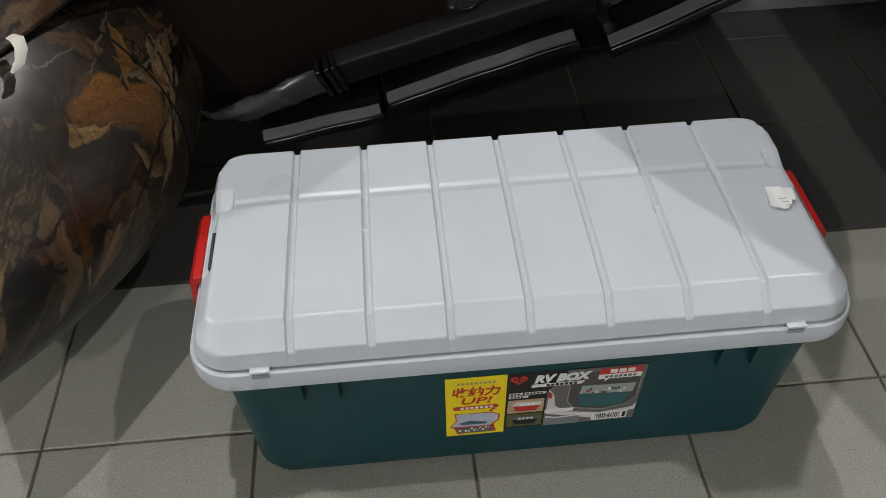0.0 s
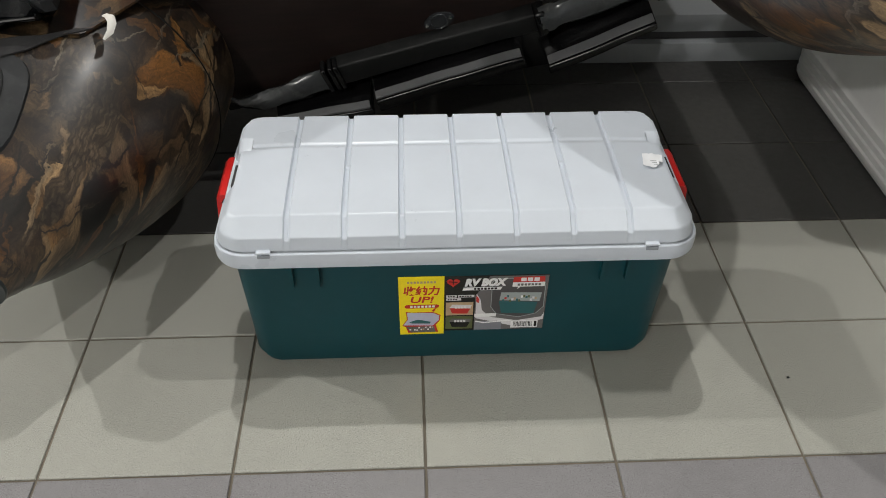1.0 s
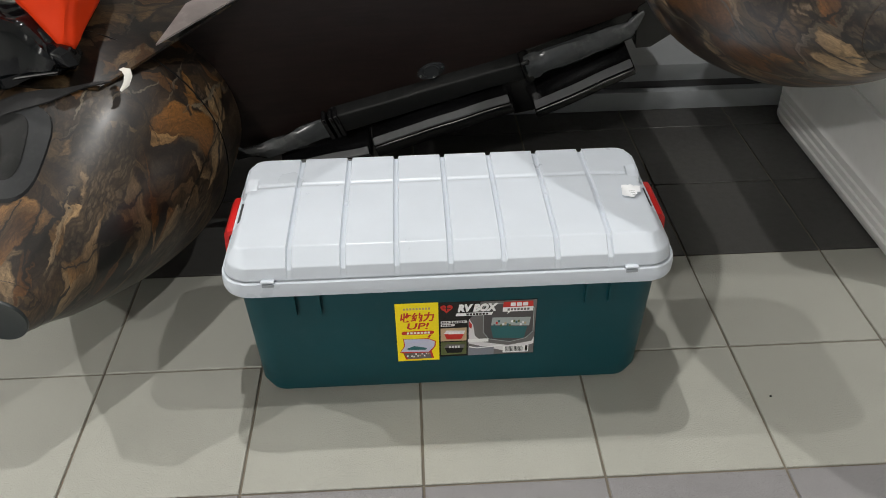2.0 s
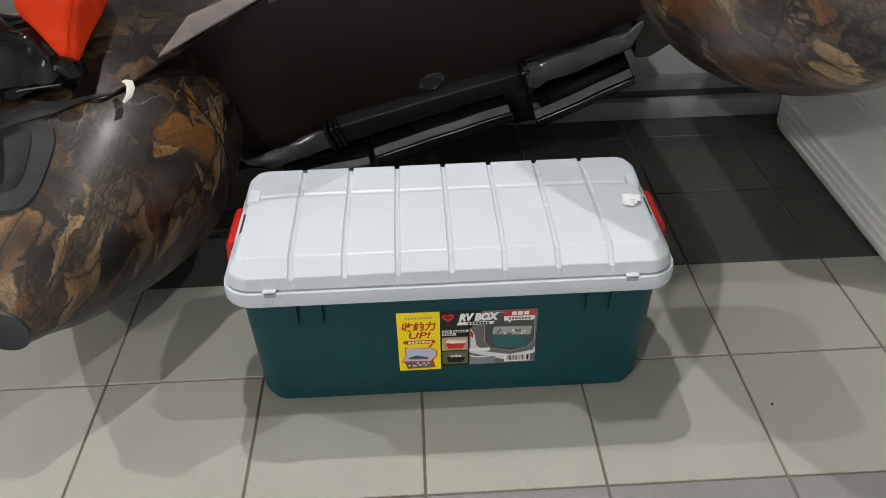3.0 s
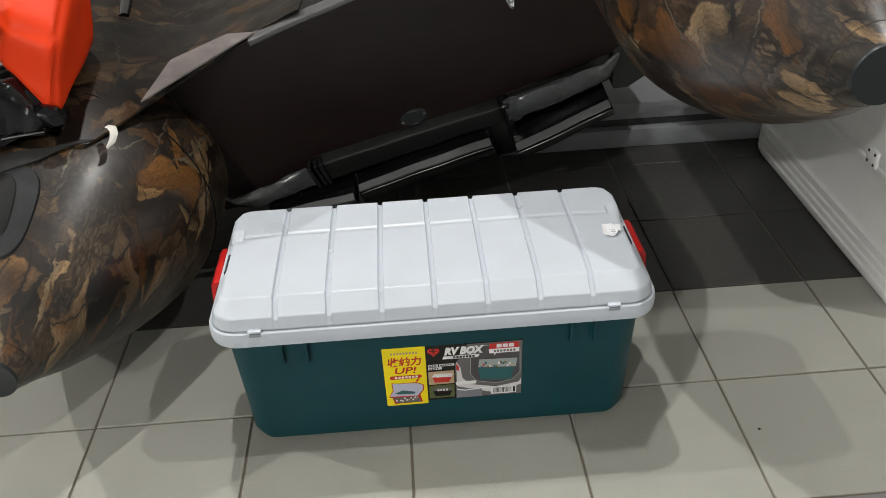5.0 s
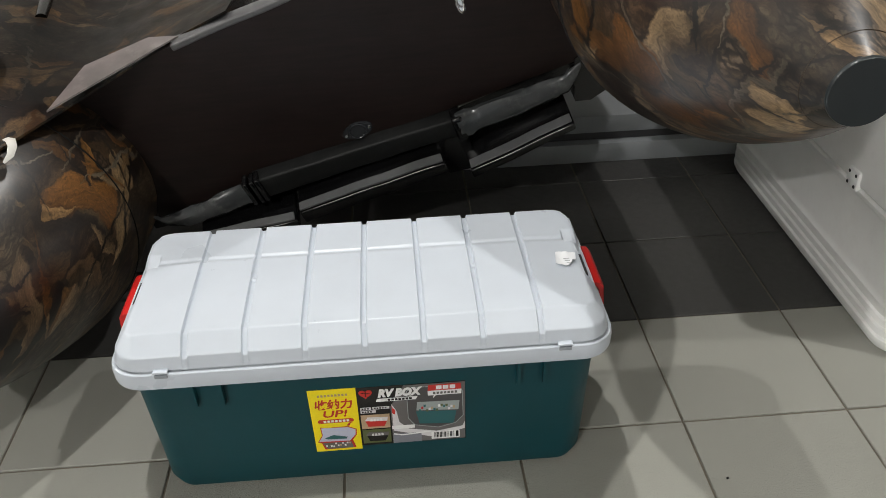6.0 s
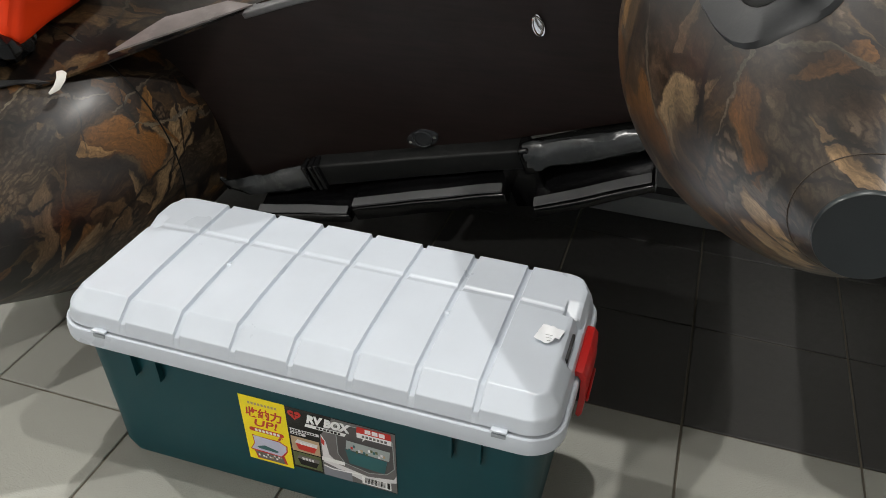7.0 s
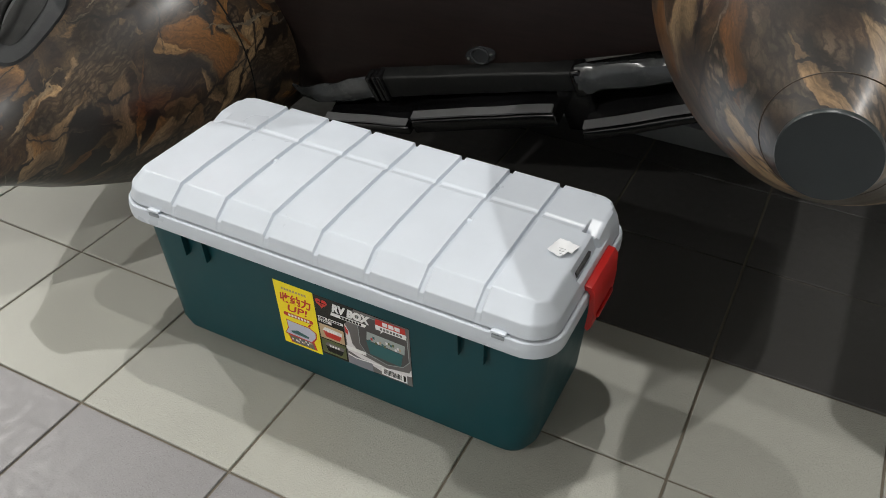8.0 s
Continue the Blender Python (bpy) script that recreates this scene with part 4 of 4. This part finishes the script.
    # carrying strap with a white end tag
    bm = bmesh.new()
    loops = []
    steps = ((0.262, 122, 0.001, 0.016), (0.272, 112, 0.002, 0.017), (0.281, 102, 0.004, 0.017), (0.290, 92, 0.006, 0.017), (0.300, 83, 0.006, 0.016), (0.312, 76, 0.004, 0.013), (0.328, 70, 0.006, 0.010), (0.342, 65, 0.010, 0.008), (0.352, 60, 0.014, 0.006))
    for s0, g, lift, half in steps:
        loops.append([bm.verts.new(on_tube("left", s0 + k * half, g - k * 1.5, lift + up)) for k, up in ((-1, 0.0), (1, 0.0), (1, 0.003), (0, 0.0038), (-1, 0.003))])
    for la, lb in zip(loops, loops[1:]):
        for i in range(5):
            bm.faces.new((la[i], la[(i + 1) % 5], lb[(i + 1) % 5], lb[i]))
    bm.faces.new(loops[0][::-1])
    bm.faces.new(loops[-1])
    strap = part("strap", bm, WEBBING, tubes["left"], "black webbing strap")
    path = [Vector((-0.494, 1.098, 0.530)), Vector((-0.484, 1.090, 0.531)), Vector((-0.479, 1.080, 0.525)), Vector((-0.482, 1.070, 0.514)), Vector((-0.492, 1.062, 0.505))]
    part("end_tag", sweep(path, [0.006, 0.008, 0.007, 0.0055, 0.002], 8, 0.22), TAG_WHITE, strap, "white plastic end tag")
    return t


boat()

# ---- cooler ----


def cooler():
    x0, x1, y0, y1 = 1.022, 1.46, 1.015, 1.86
    cx, cy, hx, hy = (x0 + x1) / 2, (y0 + y1) / 2, (x1 - x0) / 2, (y1 - y0) / 2
    t = thing("cooler_box", (cx, cy, 0), "large white plastic cool box with ribbed lower edge", "cool box")
    prof = [(0.022, 0.0), (0.008, 0.004), (0.001, 0.018), (0.0, 0.026)]
    z = 0.030
    for i in range(3):
        prof += [(0.0, z), (0.005, z + 0.003), (0.005, z + 0.007), (0.0005, z + 0.011), (0.0, z + 0.016)]
        z += 0.022
    prof += [(0.0, 0.100), (0.0045, 0.104), (0.007, 0.112), (0.010, 0.235), (0.006, 0.243), (0.004, 0.246), (0.004, 0.254), (0.011, 0.258)]
    part("body", loft(cx, cy, [(hx - i, hy - i, 0.055, zz) for i, zz in prof], 12), WHITE_PLASTIC, t, "white ribbed body")
    # upper lid is out of view, drawn tall so its cast shadow reaches further
    lid = part("lid", loft(cx, cy, [(hx - i, hy - i, 0.055, zz) for i, zz in ((0.012, 0.259), (0.006, 0.262), (0.004, 0.268), (0.005, 0.300), (0.008, 0.690), (0.016, 0.715), (0.040, 0.730))], 12), WHITE_PLASTIC, t)
    hm = (x0 + 0.003, 1.258, 0.270)
    hinge = part("hinge", box(*hm, 0.011, 0.042, 0.040, 0.004), WHITE_PLASTIC, lid, "white hinge plate with four dark screws")
    for sy in (-1, 1):
        for sz in (-1, 1):
            yy, zz = hm[1] + sy * 0.013, hm[2] + sz * 0.012
            part("screw", sweep([(x0 - 0.001, yy, zz), (x0 - 0.0033, yy, zz)], 0.0036, 10), GREY_RUBBER, hinge)


cooler()

# ---- bags on the boat ----


def bag(name, corners, material, label, category, puff=0.012, fine=0.4, rounding=0.011, ease=0):
    """A soft bag from eight corners (lower ring, then upper ring), its faces pushed out."""
    bm = bmesh.new()
    vs = [bm.verts.new(c) for c in corners]
    for q in ((3, 2, 1, 0), (4, 5, 6, 7), (0, 1, 5, 4), (1, 2, 6, 5), (2, 3, 7, 6), (3, 0, 4, 7)):
        bm.faces.new([vs[i] for i in q])
    bmesh.ops.recalc_face_normals(bm, faces=bm.faces)
    bmesh.ops.bevel(bm, geom=bm.edges[:], offset=rounding, segments=4, affect="EDGES")
    bmesh.ops.subdivide_edges(bm, edges=[e for e in bm.edges if e.calc_length() > 0.03], cuts=14, use_grid_fill=True)
    bm.normal_update()
    for v in bm.verts:
        k = noise.noise(v.co * 13) * 0.6 + noise.noise(v.co * 40) * fine
        v.co += v.normal * puff * (0.3 + k)
    for i in range(ease):
        bmesh.ops.smooth_vert(bm, verts=bm.verts, factor=0.5, use_axis_x=True, use_axis_y=True, use_axis_z=True)
    low = min(corners, key=lambda c: c[2])
    t = thing(name, low, label, category)
    return t, bm


c0 = [Vector((-0.574, 1.078, 0.538)), Vector((-0.555, 1.33, 0.60)), Vector((-0.72, 1.42, 0.60)), Vector((-0.668, 1.122, 0.668))]
c1 = [Vector((-0.530, 1.100, 0.688)), Vector((-0.520, 1.36, 0.87)), Vector((-0.70, 1.42, 0.90)), Vector((-0.622, 1.105, 0.722))]
dry_bag, bm = bag("dry_bag", c0 + c1, ORANGE, "orange coated-fabric dry bag lying on the boat's tube", "bag", 0.012, 0.10, 0.014, 5)
part("bag_body", bm, ORANGE, dry_bag, "orange glossy fabric")
bm = bmesh.new()
quad = [Vector((-0.690, 1.100, 0.690)), Vector((-0.640, 1.090, 0.712)), Vector((-0.632, 1.135, 0.765)), Vector((-0.700, 1.150, 0.760))]
qa, qb = [bm.verts.new(p) for p in quad], [bm.verts.new(p + Vector((-0.004, 0.010, -0.008))) for p in quad]
bm.faces.new(qa)
bm.faces.new(qb[::-1])
for i in range(4):
    bm.faces.new((qa[i], qa[(i + 1) % 4], qb[(i + 1) % 4], qb[i]))
patch = part("name_patch", bm, BLACK_PVC, dry_bag, "black printed patch")
for k in range(4):
    p = quad[0].lerp(quad[3], 0.45).lerp(quad[1].lerp(quad[2], 0.45), 0.16 + 0.20 * k)
    part("print_bar", box(p.x, p.y - 0.001, p.z + 0.001, 0.007, 0.003, 0.010, 0.0, 2), TAG_WHITE, patch)
c0 = [Vector((-0.588, 1.066, 0.545)), Vector((-0.60, 1.20, 0.560)), Vector((-0.86, 1.20, 0.535)), Vector((-0.80, 1.030, 0.520))]
c1 = [Vector((-0.580, 1.076, 0.555)), Vector((-0.63, 1.12, 0.60)), Vector((-0.84, 1.16, 0.75)), Vector((-0.705, 1.085, 0.690))]
tote, bm = bag("black_bag", c0 + c1, BLACK_PVC, "glossy black coated-fabric bag resting on the boat's tube", "bag", 0.050, 0.60, 0.010, 2)
part("bag_body", bm, plastic("black_vinyl", (0.004, 0.005, 0.006), 0.13, 0.3, 30, 0.9), tote, "glossy black fabric")
edge = [c0[0].lerp(c0[3], i / 12) + Vector((0, -0.004, 0.006 * math.sin(math.pi * i / 12) - 0.002)) for i in range(13)]
part("piping", sweep(edge, 0.0034, 8), BLACK_PVC, tote, "welded black edge piping")

# ---- dirt on the floor ----
crumb = thing("crumb", (0.632, 0.762, 0), "tiny black crumb of dirt lying on a tile", "crumb")
bm = bmesh.new()
bmesh.ops.create_icosphere(bm, subdivisions=2, radius=0.0024, matrix=Matrix.Translation((0.632, 0.762, 0.0012)) @ Matrix.Diagonal((1.2, 0.9, 0.55, 1)))
for v in bm.verts:
    v.co += Vector((1, 1, 0.4)) * 0.0008 * noise.noise(v.co * 700)
part("lump", bm, BLACK_RUBBER, crumb)

# ---- floor tiles ----


def tile_mesh(material):
    bm = bmesh.new()
    h = (TILE - GAP) / 2
    rings = [(h, -0.004), (h, -0.0012), (h - 0.0012, 0.0)]
    loops = [[bm.verts.new((sx * r, sy * r, z)) for sx, sy in ((-1, -1), (1, -1), (1, 1), (-1, 1))] for r, z in rings]
    for a, b in zip(loops, loops[1:]):
        for i in range(4):
            bm.faces.new((a[i], a[(i + 1) % 4], b[(i + 1) % 4], b[i]))
    bm.faces.new(loops[-1])
    mesh = bpy.data.meshes.new("tile")
    bm.to_mesh(mesh)
    bm.free()
    mesh.materials.append(material)
    return mesh


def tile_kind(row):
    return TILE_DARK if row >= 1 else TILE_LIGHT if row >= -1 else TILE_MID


MESHES = {m.name: tile_mesh(m) for m in (TILE_LIGHT, TILE_MID, TILE_DARK)}
floor_at = base_of(floor)
far = {m.name: ([], []) for m in (TILE_LIGHT, TILE_MID, TILE_DARK)}
for col in range(-16, 18):
    for row in range(-23, 15):
        cx, cy = -0.6 + TILE * (col + 0.5), 0.9 + TILE * (row + 0.5)
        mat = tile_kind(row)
        rng = random.Random(col * 100 + row)
        if -5 <= col <= 9 and -4 <= row <= 7:
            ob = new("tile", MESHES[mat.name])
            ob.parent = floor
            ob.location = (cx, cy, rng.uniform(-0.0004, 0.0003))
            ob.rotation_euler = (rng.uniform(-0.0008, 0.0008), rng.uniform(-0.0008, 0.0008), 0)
        else:
            verts, faces = far[mat.name]
            h = (TILE - GAP) / 2
            k = len(verts)
            verts += [(cx + sx * h, cy + sy * h, z) for z in (-0.004, 0.0) for sx, sy in ((-1, -1), (1, -1), (1, 1), (-1, 1))]
            faces += [(k + 4, k + 5, k + 6, k + 7)] + [(k + i, k + (i + 1) % 4, k + 4 + (i + 1) % 4, k + 4 + i) for i in range(4)]
for mat in (TILE_LIGHT, TILE_MID, TILE_DARK):
    mesh = bpy.data.meshes.new("far_tiles")
    mesh.from_pydata(far[mat.name][0], [], far[mat.name][1])
    mesh.materials.append(mat)
    ob = new("far_tiles", mesh)
    ob.parent = floor
    tagged(ob, "distant floor tiles", kind="stuff")
